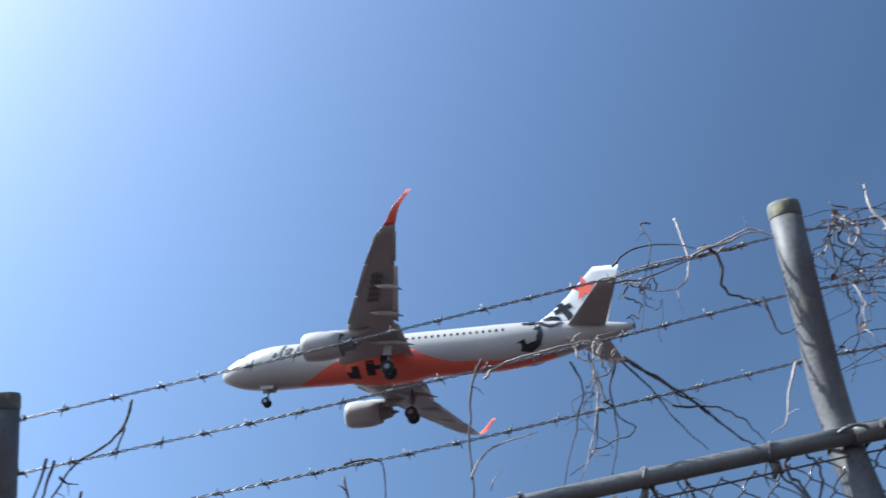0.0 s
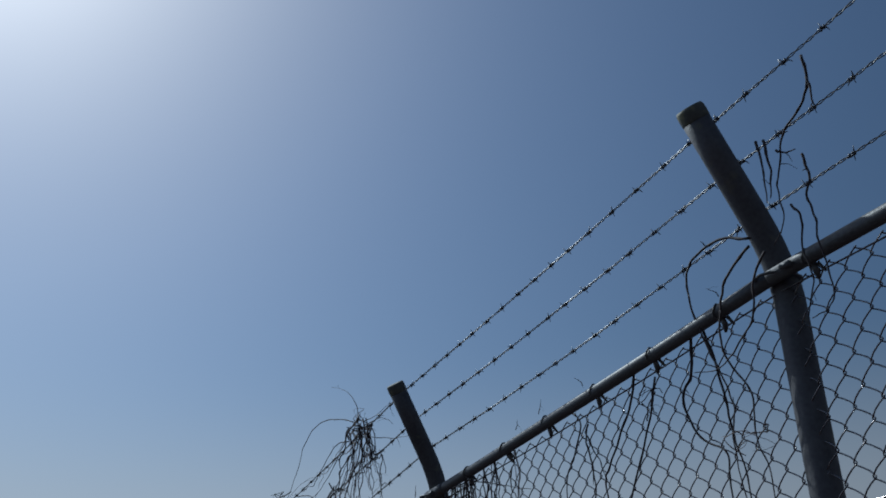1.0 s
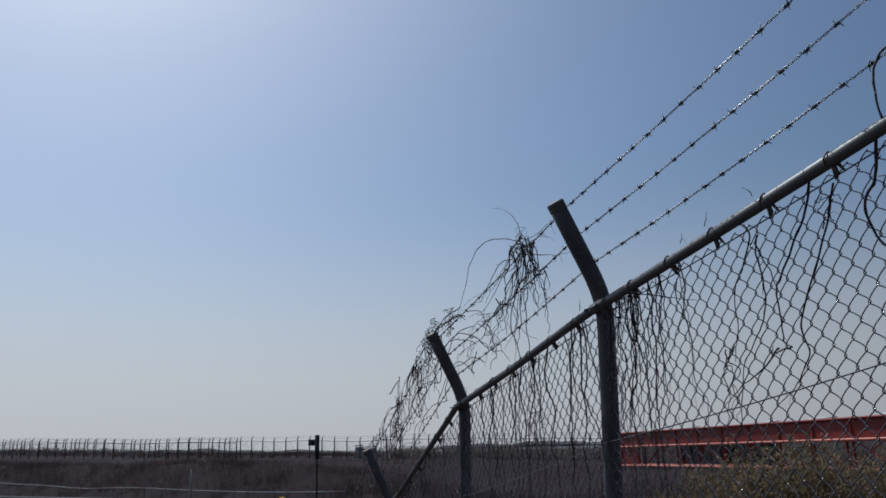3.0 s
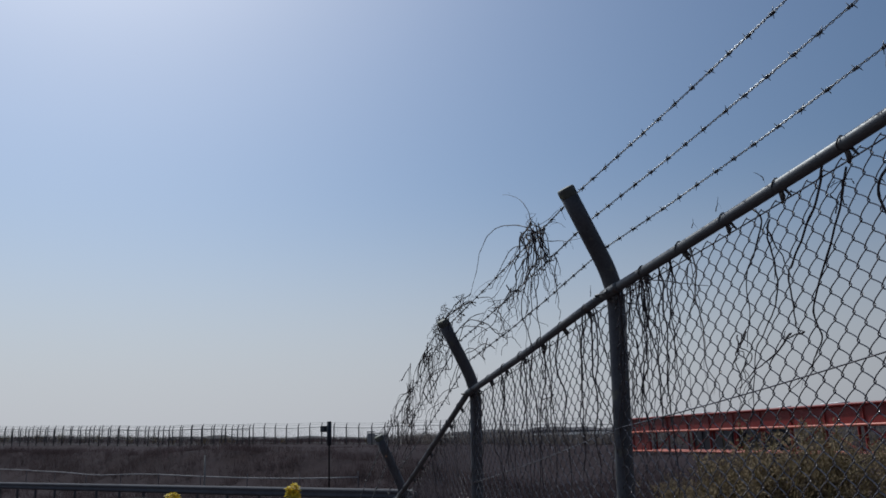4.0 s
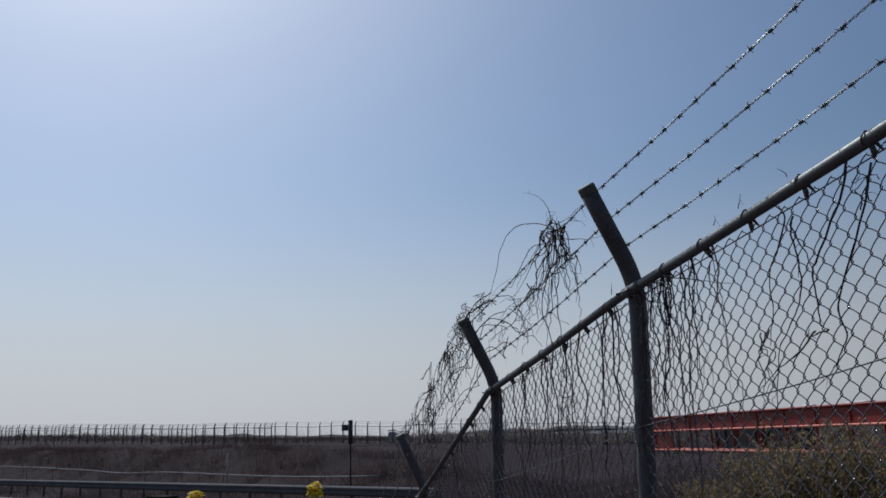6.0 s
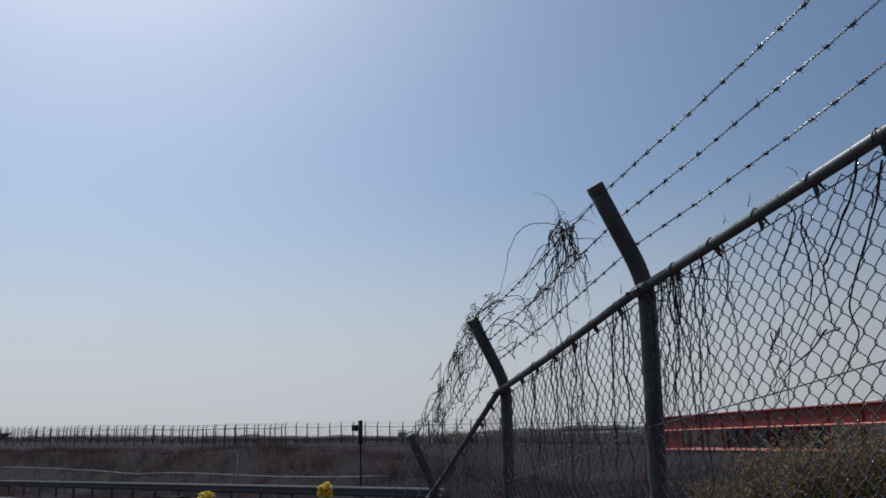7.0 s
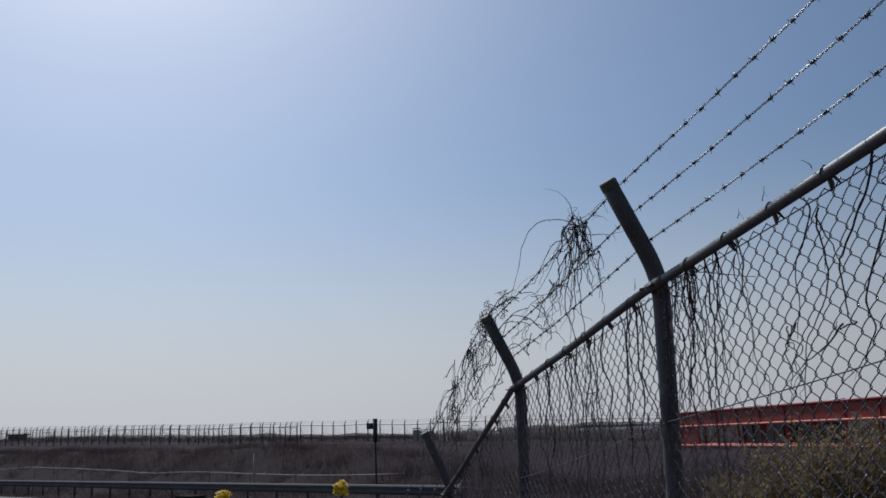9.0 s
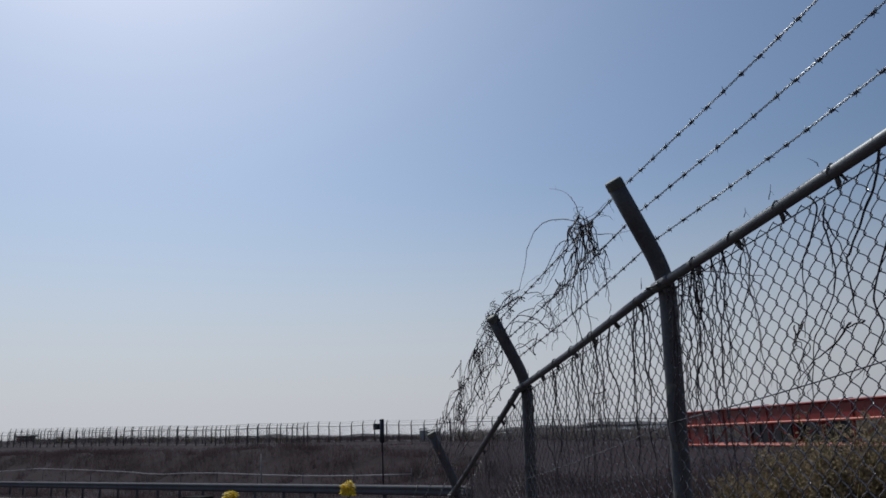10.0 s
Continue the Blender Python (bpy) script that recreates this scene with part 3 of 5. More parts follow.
for side in (-1, 1):
    st = []
    for y in (1.2, 1.9, 3.2, 4.8, 6.4, 8.5, 11.0, 13.5, 15.5, 16.4):
        le, c, z = wing_at(y)
        st.append((le, side * y, z + 0.012 * (y / 17) ** 2 * y, c, 0.145 - 0.035 * y / 17, (0, 1)))
    wing = surfaced("wing", st, M_WING, plane, "dark grey wing with flaps lowered")
    le, c, z = wing_at(16.4)
    z += 0.012 * (16.4 / 17) ** 2 * 16.4
    tip = []
    for k in range(8):
        t = k / 7
        bend = ease(t, 0.0, 0.55)
        y = 16.4 + 0.95 * math.sin(bend * 1.15) + 0.25 * t
        zz = z + 0.12 * bend + 2.25 * t ** 1.35
        wc = c * (1 - 0.2 * ease(t, 0.0, 0.35)) * (1 - 0.62 * t)
        tip.append((le + c - wc + 1.35 * t ** 1.2 - 0.02, side * y, zz, wc, 0.09, (-side * math.sin(bend * 1.3), math.cos(bend * 1.3))))
    surfaced("winglet", tip, M_ORANGE, wing, "orange upswept wingtip")
    # lowered flaps, in two lengths
    for y0, y1 in ((2.2, 6.2), (6.6, 12.6)):
        st = []
        for k in range(4):
            y = y0 + (y1 - y0) * k / 3
            le, c, z = wing_at(y)
            ring = airfoil((0, 0), c * 0.16, 0.14)
            q = radians(32)
            st.append([(le + c * 0.985 + px * math.cos(q) + pz * math.sin(q), side * y, z - 0.1 - px * math.sin(q) + pz * math.cos(q)) for px, pz in ring])
        g = Geo()
        g.loft(st)
        part("flap", g, M_WING, wing)
    st = []
    for k in range(3):
        y = 12.9 + 2.9 * k / 2
        le, c, z = wing_at(y)
        st.append((le + c * 0.88, side * y, z + 0.012 * (y / 17) ** 2 * y - 0.06, c * 0.17, 0.1, (0, 1)))
    surfaced("aileron", st, M_WING, wing)
    # slats, a little ahead of the leading edge
    for y0, y1 in ((2.6, 5.0), (6.6, 9.6), (9.75, 12.9), (13.0, 16.0)):
        st = []
        for y in (y0, y1):
            le, c, z = wing_at(y)
            st.append((le - 0.10, side * y, z - 0.12 + 0.012 * (y / 17) ** 2 * y, c * 0.13, 0.2, (0, 1)))
        surfaced("slat", st, M_SILVER, wing, "bare metal slat")
    for y in (4.3, 7.9, 10.9):
        le, c, z = wing_at(y)
        g = Geo()
        q = [(le + c * 0.45, z - 0.28), (le + c * 0.6, z - 0.46), (le + c * 0.85, z - 0.55), (le + c * 1.05, z - 0.72), (le + c * 1.26, z - 1.02)]
        g.tube([(a, side * y, b) for a, b in q], [0.03, 0.17, 0.22, 0.19, 0.03], 10)
        part("flap_fairing", g, M_WING, wing)
    # registration marks as plain bars under the wing
    if side == -1:
        for k in range(5):
            y = 9.2 + k * 0.62
            le, c, z = wing_at(y)
            g = Geo()
            g.box((le + c * 0.48, side * y, z - 0.075 * c - 0.03 + 0.012 * (y / 17) ** 2 * y), (0.95, 0.4, 0.012))
            part("registration_bar", g, M_FAINT, wing)
    # engine
    ey, ez, ex = 5.75, -2.15, 10.6
    g = Geo()
    prof = [(1.05, 0.93), (0.35, 0.90), (0.08, 0.97), (0.0, 1.06), (0.1, 1.16), (0.5, 1.24), (1.4, 1.27), (2.4, 1.2), (3.3, 1.0), (3.32, 0.95), (2.6, 0.9)]
    g.loft([[(ex + x, side * ey + r * math.sin(2 * math.pi * k / 36), ez + r * math.cos(2 * math.pi * k / 36)) for k in range(36)] for x, r in prof], cap=False)
    nac = part("engine", g, M_SILVER, plane, "silver engine nacelle")
    g = Geo()
    g.tube([(ex + 1.0, side * ey, ez), (ex + 1.02, side * ey, ez)], 0.93, 36)
    part("fan", g, M_DARK, nac, "dark fan disc")
    g = Geo()
    g.tube([(ex + 0.45, side * ey, ez), (ex + 0.6, side * ey, ez), (ex + 1.0, side * ey, ez)], [0.02, 0.16, 0.3], 16)
    part("spinner", g, M_GEAR, nac)
    g = Geo()
    g.tube([(ex + 2.4, side * ey, ez), (ex + 3.4, side * ey, ez), (ex + 4.35, side * ey, ez)], [0.86, 0.72, 0.46], 28)
    g.tube([(ex + 4.2, side * ey, ez), (ex + 5.0, side * ey, ez)], [0.34, 0.04], 20)
    part("exhaust", g, M_GEAR, nac, "grey exhaust nozzle")
    g = Geo()
    g.loft([[(x, side * ey - 0.18 * sgn, zz) for sgn, x, zz in ((-1, a0, z0), (1, a0, z0), (1, a1, z1), (-1, a1, z1))] for a0, z0, a1, z1 in ((ex + 0.9, -0.92, ex + 0.92, -1.5), (ex + 2.2, -0.72, ex + 2.4, -1.6), (ex + 5.6, -0.85, ex + 4.6, -1.5))])
    part("pylon", g, M_SILVER, nac)
    # horizontal tail
    st = [(31.35 + 0.62 * y, side * y, 0.75 + 0.105 * y, 3.75 - 0.375 * y, 0.1, (0, 1)) for y in (0.3, 1.2, 3.0, 5.0, 6.22)]
    surfaced("tailplane", st, M_WING, plane, "dark grey tailplane")
    # main wheels
    gy = 3.8
    g = Geo()
    g.tube([(17.3, side * gy, -1.2), (17.45, side * gy, -3.2), (17.5, side * gy, -3.75)], [0.17, 0.15, 0.11], 12)
    g.tube([(17.3, side * gy, -2.3), (17.2, side * 2.3, -1.5)], 0.09, 10)
    g.tube([(17.5, side * gy - 0.52, -3.75), (17.5, side * gy + 0.52, -3.75)], 0.1, 10)
    gear = part("main_gear", g, M_GEAR, plane, "extended main landing gear leg")
    for o in (-0.47, 0.47):
        wheel(gear, (17.5, side * gy + o, -3.75), 0.585, 0.4)
    g = Geo()
    g.box((17.3, side * (gy + 0.3), -1.9), (0.7, 0.05, 1.1))
    part("gear_door", g, M_WING, gear)

# fin, with a white front and an orange star
g = Geo()
rings = []
for t in (0.0, 0.12, 0.3, 0.5, 0.7, 0.9, 1.0):
    z = 1.55 + 6.3 * t
    x = 29.6 + 5.0 * t - 1.5 * (1 - t) ** 6
    c = 5.9 - 3.55 * t + 1.5 * (1 - t) ** 6
    half = airfoil((x, 0), c, 0.1)
    rings.append([(px, pz, z) for px, pz in half])
g.loft(rings)
fin = part("fin", g, M_WHITE, plane, "white tail fin")


def fin_side(x, z, s):
    """A point on the fin's side."""
    t = (z - 1.55) / 6.3
    chord = 5.9 - 3.55 * t
    return (x, chord * 0.076 if s > 0 else -chord * 0.034, z)


for s in (-1, 1):
    g = Geo()
    for k in range(10):
        r = 1.5 if k % 2 == 0 else 0.62
        w = math.pi / 2 + k * math.pi / 5 + 0.15
        g.v.append(fin_side(33.75 + r * math.cos(w) * 0.9, 5.5 + r * math.sin(w), s))
    g.v.append(fin_side(33.75, 5.5, s))
    for k in range(10):
        g.face((k, (k + 1) % 10, 10) if s < 0 else ((k + 1) % 10, k, 10))
    part("star", g, M_ORANGE, fin, "orange painted star")
    stroke("livery_mark", fin, [fin_side(x, z, s) for x, z in ((32.45, 2.2), (32.2, 2.75), (31.75, 3.4), (31.45, 3.95))], 0.62)
    stroke("livery_mark", fin, [fin_side(x, z, s) for x, z in ((31.0, 3.0), (31.7, 3.35), (32.5, 3.75))], 0.55)
    stroke("livery_mark", fin, [fin_side(x, z, s) for x, z in ((29.75, 1.95), (30.1, 2.3), (30.67, 2.48), (31.3, 2.35), (31.65, 1.95))], 0.48)
g = Geo()
g.tube([(5.05, 0, -1.6), (5.0, 0, -2.9), (5.0, 0, -3.55)], [0.12, 0.1, 0.08], 12)
g.tube([(5.0, 0, -2.6), (6.1, 0, -1.7)], 0.06, 8)
g.tube([(5.0, -0.3, -3.55), (5.0, 0.3, -3.55)], 0.06, 8)
ng = part("nose_gear", g, M_GEAR, plane, "extended nose landing gear leg")
for o in (-0.25, 0.25):
    wheel(ng, (5.0, o, -3.55), 0.39, 0.22)
for o in (-0.45, 0.45):
    g = Geo()
    g.box((4.9, o * 0.8, -2.15), (1.3, 0.03, 0.45))
    part("gear_door", g, M_SILVER, ng)
g = Geo()
g.tube([(37.3, 0, 1.0), (37.75, 0, 1.03)], [0.25, 0.2], 14)
part("tail_exhaust", g, M_DARK, plane, "dark auxiliary exhaust")

# ---- the road's guardrail, the airfield fence and what stands beyond ----
def at_road(u, v, lift=0.0):
    p = RAIL_AT + ALONG * u + AWAY * v
    return Vector((p.x, p.y, land(p.x, p.y) + lift))


def turned(u, v, lift=0.0):
    """A pose on the ground whose x runs along the road."""
    return Matrix.Translation(at_road(u, v, lift)) @ Matrix.Rotation(math.atan2(ALONG.y, ALONG.x), 4, "Z")


guard = empty("guardrail", "grey corrugated steel guardrail on posts beside the road", "guardrail")
wave = [(-0.02, -0.175), (0.03, -0.14), (0.06, -0.10), (0.06, -0.07), (0.0, -0.02), (0.0, 0.02), (0.06, 0.07), (0.06, 0.10), (0.03, 0.14), (-0.02, 0.175)]
for k in range(27):
    u0 = -1 + k * 4.0
    g = Geo()
    rings = []
    for u in (u0, u0 + 2.0, u0 + 4.02):
        c = at_road(u, -0.12, 0.66 + 0.0006 * u)
        rings.append([(c.x - AWAY.x * d, c.y - AWAY.y * d, c.z + h) for d, h in wave] + [(c.x - AWAY.x * (d - 0.006), c.y - AWAY.y * (d - 0.006), c.z + h) for d, h in reversed(wave)])
    g.loft(rings, cap=False)
    part("beam", g, M_GUARD, guard)
post_geo = Geo()
post_geo.tube([(0, 0, -0.4), (0, 0, 0.72), (0, 0, 0.75)], [0.057, 0.057, 0.05], 12)
post_mesh = post_geo.mesh("guard_post", M_GUARD)
for k in range(55):
    ob = new("post", post_mesh)
    ob.matrix_world = turned(-1 + 2.0 * k, 0.0)
    ob.parent = guard

hand = empty("pipe_railing", "thin light steel pipe railing along the foot of the embankment", "railing")
g = Geo()
g.tube([at_road(-4 + 2 * k, 6.6, 0.60 + 0.0226 * k + 0.012 * math.sin(k * 1.7)) for k in range(6, 56)], 0.03, 6)
part("pipe", g, M_PIPE, hand)
stake = Geo()
stake.tube([(0, 0, -0.3), (0, 0, 1.0)], 0.022, 6)
stake_mesh = stake.mesh("stake", M_GUARD)
for k in range(3, 28):
    ob = new("post", stake_mesh)
    ob.matrix_world = turned(-4 + 4 * k, 6.6)
    ob.parent = hand


def slim_pole():
    g = Geo()
    g.tube([(0, 0, -0.3), (0.01, 0, 0.9), (0.03, 0, 2.0)], [0.04, 0.04, 0.035], 8)
    ob = part("marker_pole", g, M_CONCRETE)
    ob.matrix_world = turned(15.5, 3.6)
    tagged(ob, "pale slender marker pole beside the road", "pole")


slim_pole()


def camera_pole():
    ob = empty("lamp_pole", "dark steel pole with a small bracketed lamp head", "pole", turned(6.2, 3.0, 0.28))
    g = Geo()
    g.tube([(0, 0, -0.6), (0, 0, 2.0), (0, 0, 2.02), (0, 0, 2.95)], [0.032, 0.032, 0.1, 0.1], 12)
    pole = part("pole", g, M_DARK, ob)
    g = Geo()
    g.tube([(0, 0, 2.95), (0, 0, 3.0)], [0.11, 0.08], 12)
    part("cap", g, M_DARK, pole)
    g = Geo()
    g.tube([(0, 0, 2.62), (0.22, 0, 2.66)], 0.025, 8)
    part("bracket", g, M_DARK, ob)
    g = Geo()
    g.loft([[(x, y * w, z + 2.7) for y, z in ((-1, -0.13), (1, -0.13), (1, 0.12), (-1, 0.12))] for x, w in ((0.16, 0.08), (0.2, 0.12), (0.4, 0.13), (0.44, 0.09))], smooth=False)
    part("lamp_head", g, M_DARK, ob)


camera_pole()

FAR_R, FAR_L = Vector((-33.0, 98.0)), Vector((-112.0, 121.0))
FAR_D = (FAR_L - FAR_R).normalized()
FAR_N = Vector((FAR_D.y, -FAR_D.x))
fp = Geo()
fp.tube([(0, 0, -0.4), (0, 0, 1.4), (0, 0, 2.15), (0, -0.06, 2.4), (0, -0.22, 2.72)], [0.075, 0.075, 0.07, 0.06, 0.05], 8)
far_post = fp.mesh("far_post", M_FARSTEEL)


def far_fence(back, s0, count, step, label, seed):
    f = empty("perimeter_fence", label, "fence", group="airfield perimeter fences")
    jr = random.Random(seed)
    spots = []
    for k in range(count):
        p = FAR_R + FAR_D * (s0 + k * step) - FAR_N * back
        z = land(p.x, p.y)
        spots.append(Vector((p.x, p.y, z)))
        ob = new("post", far_post)
        ob.matrix_world = Matrix.Translation((p.x, p.y, z)) @ Matrix.Rotation(math.atan2(FAR_D.y, FAR_D.x) + jr.uniform(-0.1, 0.1), 4, "Z") @ Matrix.Rotation(jr.uniform(-0.015, 0.015), 4, "Y")
        ob.parent = f
    for h, r in ((2.1, 0.035), (0.9, 0.02), (0.15, 0.03)):
        g = Geo()
        g.tube([p + Vector((0, 0, h)) for p in spots], r, 5)
        part("rail", g, M_FARSTEEL, f)
    for h, o in ((2.45, 0.08), (2.68, 0.2)):
        g = Geo()
        g.tube([p + Vector((FAR_N.x * o, FAR_N.y * o, h)) for p in spots], 0.012, 4)
        part("barbed_wire", g, M_FARSTEEL, f)
    g = Geo()
    for a, b in zip(spots, spots[1:]):
        for q in range(8):
            t0 = q / 8
            p, p2 = a.lerp(b, t0), a.lerp(b, min(1.0, t0 + 0.5))
            g.tube([p + Vector((0, 0, 0.15)), p2 + Vector((0, 0, 2.1))], 0.006, 3, cap=False)
            g.tube([p2 + Vector((0, 0, 0.15)), p + Vector((0, 0, 2.1))], 0.006, 3, cap=False)
    part("wire_mesh", g, M_FARSTEEL, f, kind="stuff")
    return f


far_fence(0.0, -62.0, 82, 2.0, "tall grey steel mesh fence with bent post tops on the embankment", 1)
far_fence(9.0, 14.0, 62, 2.05, "second grey steel mesh fence behind the first on the airfield", 2)


def cabinet(s, back, size, label):
    p = FAR_R + FAR_D * s - FAR_N * back
    ob = empty("equipment_cabinet", label, "cabinet", Matrix.Translation((p.x, p.y, land(p.x, p.y))) @ Matrix.Rotation(math.atan2(FAR_D.y, FAR_D.x), 4, "Z"), "equipment cabinets")
    w, d, h = size
    g = Geo()
    g.box((0, 0, h / 2 - 0.1), (w, d, h + 0.2))
    part("body", g, M_WALLGREY, ob)
    g = Geo()
    g.loft([[(x * s_, y * s_, z) for x, y in ((-w / 2, -d / 2), (w / 2, -d / 2), (w / 2, d / 2), (-w / 2, d / 2))] for s_, z in ((1.1, h + 0.1), (1.1, h + 0.16), (0.9, h + 0.24))], smooth=False)
    part("lid", g, M_FARSTEEL, ob)


cabinet(3.7, -2.2, (0.8, 0.6, 1.35), "small grey steel equipment cabinet before the far fence")
cabinet(1.9, -2.0, (1.5, 0.8, 1.25), "wide grey steel equipment cabinet before the far fence")
cabinet(-8.5, -3.0, (2.4, 0.9, 0.55), "low grey steel equipment box before the far fence")


def low_building(centre, size, turn, label, cladding=M_WALLGREY):
    ob = empty("airfield_building", label, "building", Matrix.Translation((*centre, land(*centre))) @ Matrix.Rotation(turn, 4, "Z"), "airfield buildings")
    w, d, h = size
    g = Geo()
    g.box((0, 0, h / 2 - 0.5), (w, d, h + 1.0))
    part("wall", g, cladding, ob)
    g = Geo()
    g.loft([[(x, -d / 2 - 0.4, h), (x, 0, h + d * 0.05), (x, d / 2 + 0.4, h), (x, d / 2 + 0.4, h - 0.25), (x, -d / 2 - 0.4, h - 0.25)] for x in (-w / 2 - 0.4, w / 2 + 0.4)], smooth=False)
    part("roof", g, M_FARSTEEL, ob)
    n = max(1, int(w / 4))
    for k in range(n):
        g = Geo()
        g.box((-w / 2 + w * (k + 0.5) / n, -d / 2 - 0.02, h * 0.55), (w / n * 0.55, 0.12, h * 0.35))
        part("window", g, M_GLASS, ob)


low_building((-24, 178), (30, 10, 1.5), 0.12, "long low grey airfield building with a shallow roof")
low_building((-13.5, 172), (6, 6, 1.3), -0.08, "grey flat-fronted airfield shed")
low_building((-134, 135), (3.4, 3.0, 1.25), 0.75, "small dull red shed beyond the far fence", M_SHED)
low_building((-62, 230), (26, 12, 1.7), 0.2, "distant low grey airfield building")


def far_ridge():
    """Low wooded rise at the edge of sight."""
    g = Geo()
    rows = []
    for k in range(241):
        w = radians(75 - 150 * k / 240)
        r = 900
        h = 9 + 8 * noise.noise((k * 0.05, 0, 0)) + 3.5 * noise.noise((k * 0.31, 2, 0)) + 1.5 * noise.noise((k * 1.7, 5, 0))
        h += 3.5 * math.exp(-((k - 53) / 4.5) ** 2)
        x, y = -math.sin(w), math.cos(w)
        rows.append([(x * r, y * r, -3), (x * (r + 6), y * (r + 6), max(1.0, h) * 0.7), (x * (r + 30), y * (r + 30), max(1.2, h)), (x * (r + 80), y * (r + 80), -3)])
    g.loft(rows, closed=False, smooth=False)
    tagged(part("backdrop", g, M_HILL), "distant low wooded ridge beyond the airfield", "hills", kind="structure")


far_ridge()

# ---- red lattice girder lying beyond the near fence ----
G_L, G_R = Vector((-1.23, 54.37)), Vector((15.8, 21.0))
girder = empty("lattice_girder", "red-orange painted steel girder with plated top and lattice below", "girder")
GD = (G_R - G_L).normalized()
GN = Vector((GD.y, -GD.x))
G_LEN = (G_R - G_L).length
G_BOT, G_MID, G_TOP = 0.50, 1.58, 2.36


def gp(s, o, z):
    p = G_L + GD * s + GN * o
    return Vector((p.x, p.y, z))


def bar(name, a, b, w, h, material=None):
    g = Geo()
    rot = (b - a).to_track_quat("X", "Z").to_matrix()
    g.box((a + b) / 2, ((b - a).length, w, h), rot)
    return part(name, g, material or M_RED, girder)


PANEL = G_LEN / 17
for o in (0.0, 1.5):
    for name, z, r in (("bottom_chord", G_BOT, 0.05), ("middle_chord", G_MID, 0.055), ("top_chord", G_TOP, 0.06)):
        g = Geo()
        g.tube([gp(G_LEN * k / 8, o + (0.07 if o else 0.0), z) for k in range(9)], r, 12)
        part(name, g, M_RED if name == "top_chord" else M_CHORD, girder)
# white bars added in place of highlights along the girder's top edge
jr = random.Random(77)
s = 9.0
while s < G_LEN - 3:
    L = jr.uniform(0.7, 2.4)
    g = Geo()
    g.tube([gp(s, 1.4, G_TOP + 0.085), gp(s + L, 1.4, G_TOP + 0.085)], 0.03, 8)
    part("top_highlight", g, M_WHITE, girder, "short white bar for a highlight on top of the girder")
    s += L + jr.uniform(0.6, 3.5)
for k in range(17):
    s0, s1 = k * PANEL, (k + 1) * PANEL
    g = Geo()
    rot = Vector((GD.x, GD.y, 0)).to_track_quat("X", "Z").to_matrix()
    g.box(gp((s0 + s1) / 2, 1.5, (G_MID + G_TOP) / 2), (PANEL - 0.03, 0.04, G_TOP - G_MID - 0.12), rot)
    part("plate", g, M_RED, girder)
    if k < 2:
        g = Geo()
        g.box(gp((s0 + s1) / 2, 1.5, (G_BOT + G_MID) / 2), (PANEL - 0.03, 0.04, G_MID - G_BOT - 0.12), rot)
        part("plate", g, M_RED, girder)
    for o in (0.0, 1.5):
        bar("upright", gp(s0, o, G_BOT), gp(s0, o, G_TOP), 0.12, 0.1)
        if k >= (1 if o == 0.0 else 10):
            lo, hi = (s0, s1) if k % 2 else (s1, s0)
            bar("diagonal", gp(lo, o, G_BOT), gp(hi, o, G_MID), 0.06, 0.05)
    bar("cross_member", gp(s0, 0, G_TOP - 0.1), gp(s0, 1.5, G_TOP - 0.1), 0.1, 0.1)
for k in (0, 4, 8, 12, 16):
    s = k * PANEL + 0.4
    c = gp(s, 0.75, 0)
    z = land(c.x, c.y)
    g = Geo()
    g.box((c.x, c.y, (z + G_BOT) / 2 - 0.25), (0.7, 2.1, G_BOT - z + 0.38), Vector((GD.x, GD.y, 0)).to_track_quat("X", "Z").to_matrix())
    tagged(part("support_block", g, M_DARK), "dark concrete block under the red girder", "block", "girder supports")
# boxes added behind the lattice so that its openings look dark
for k in range(3):
    c = gp(6.0 + k * 2.6, -1.6 + 0.3 * (k % 2), 0)
    z = land(c.x, c.y)
    ob = empty("opening_dark_box", "blue-black box added behind the girder to darken its openings", "crate", Matrix.Translation((c.x, c.y, z)) @ Matrix.Rotation(math.atan2(GD.y, GD.x), 4, "Z"), "crates")
    g = Geo()
    g.box((0, 0, 0.8), (2.3, 1.4, 1.8))
    part("body", g, M_DARK, ob)
    for x in (-0.95, 0.0, 0.95):
        g = Geo()
        g.box((x, -0.72, 0.8), (0.08, 0.06, 1.75))
        part("rib", g, M_DARK, ob)

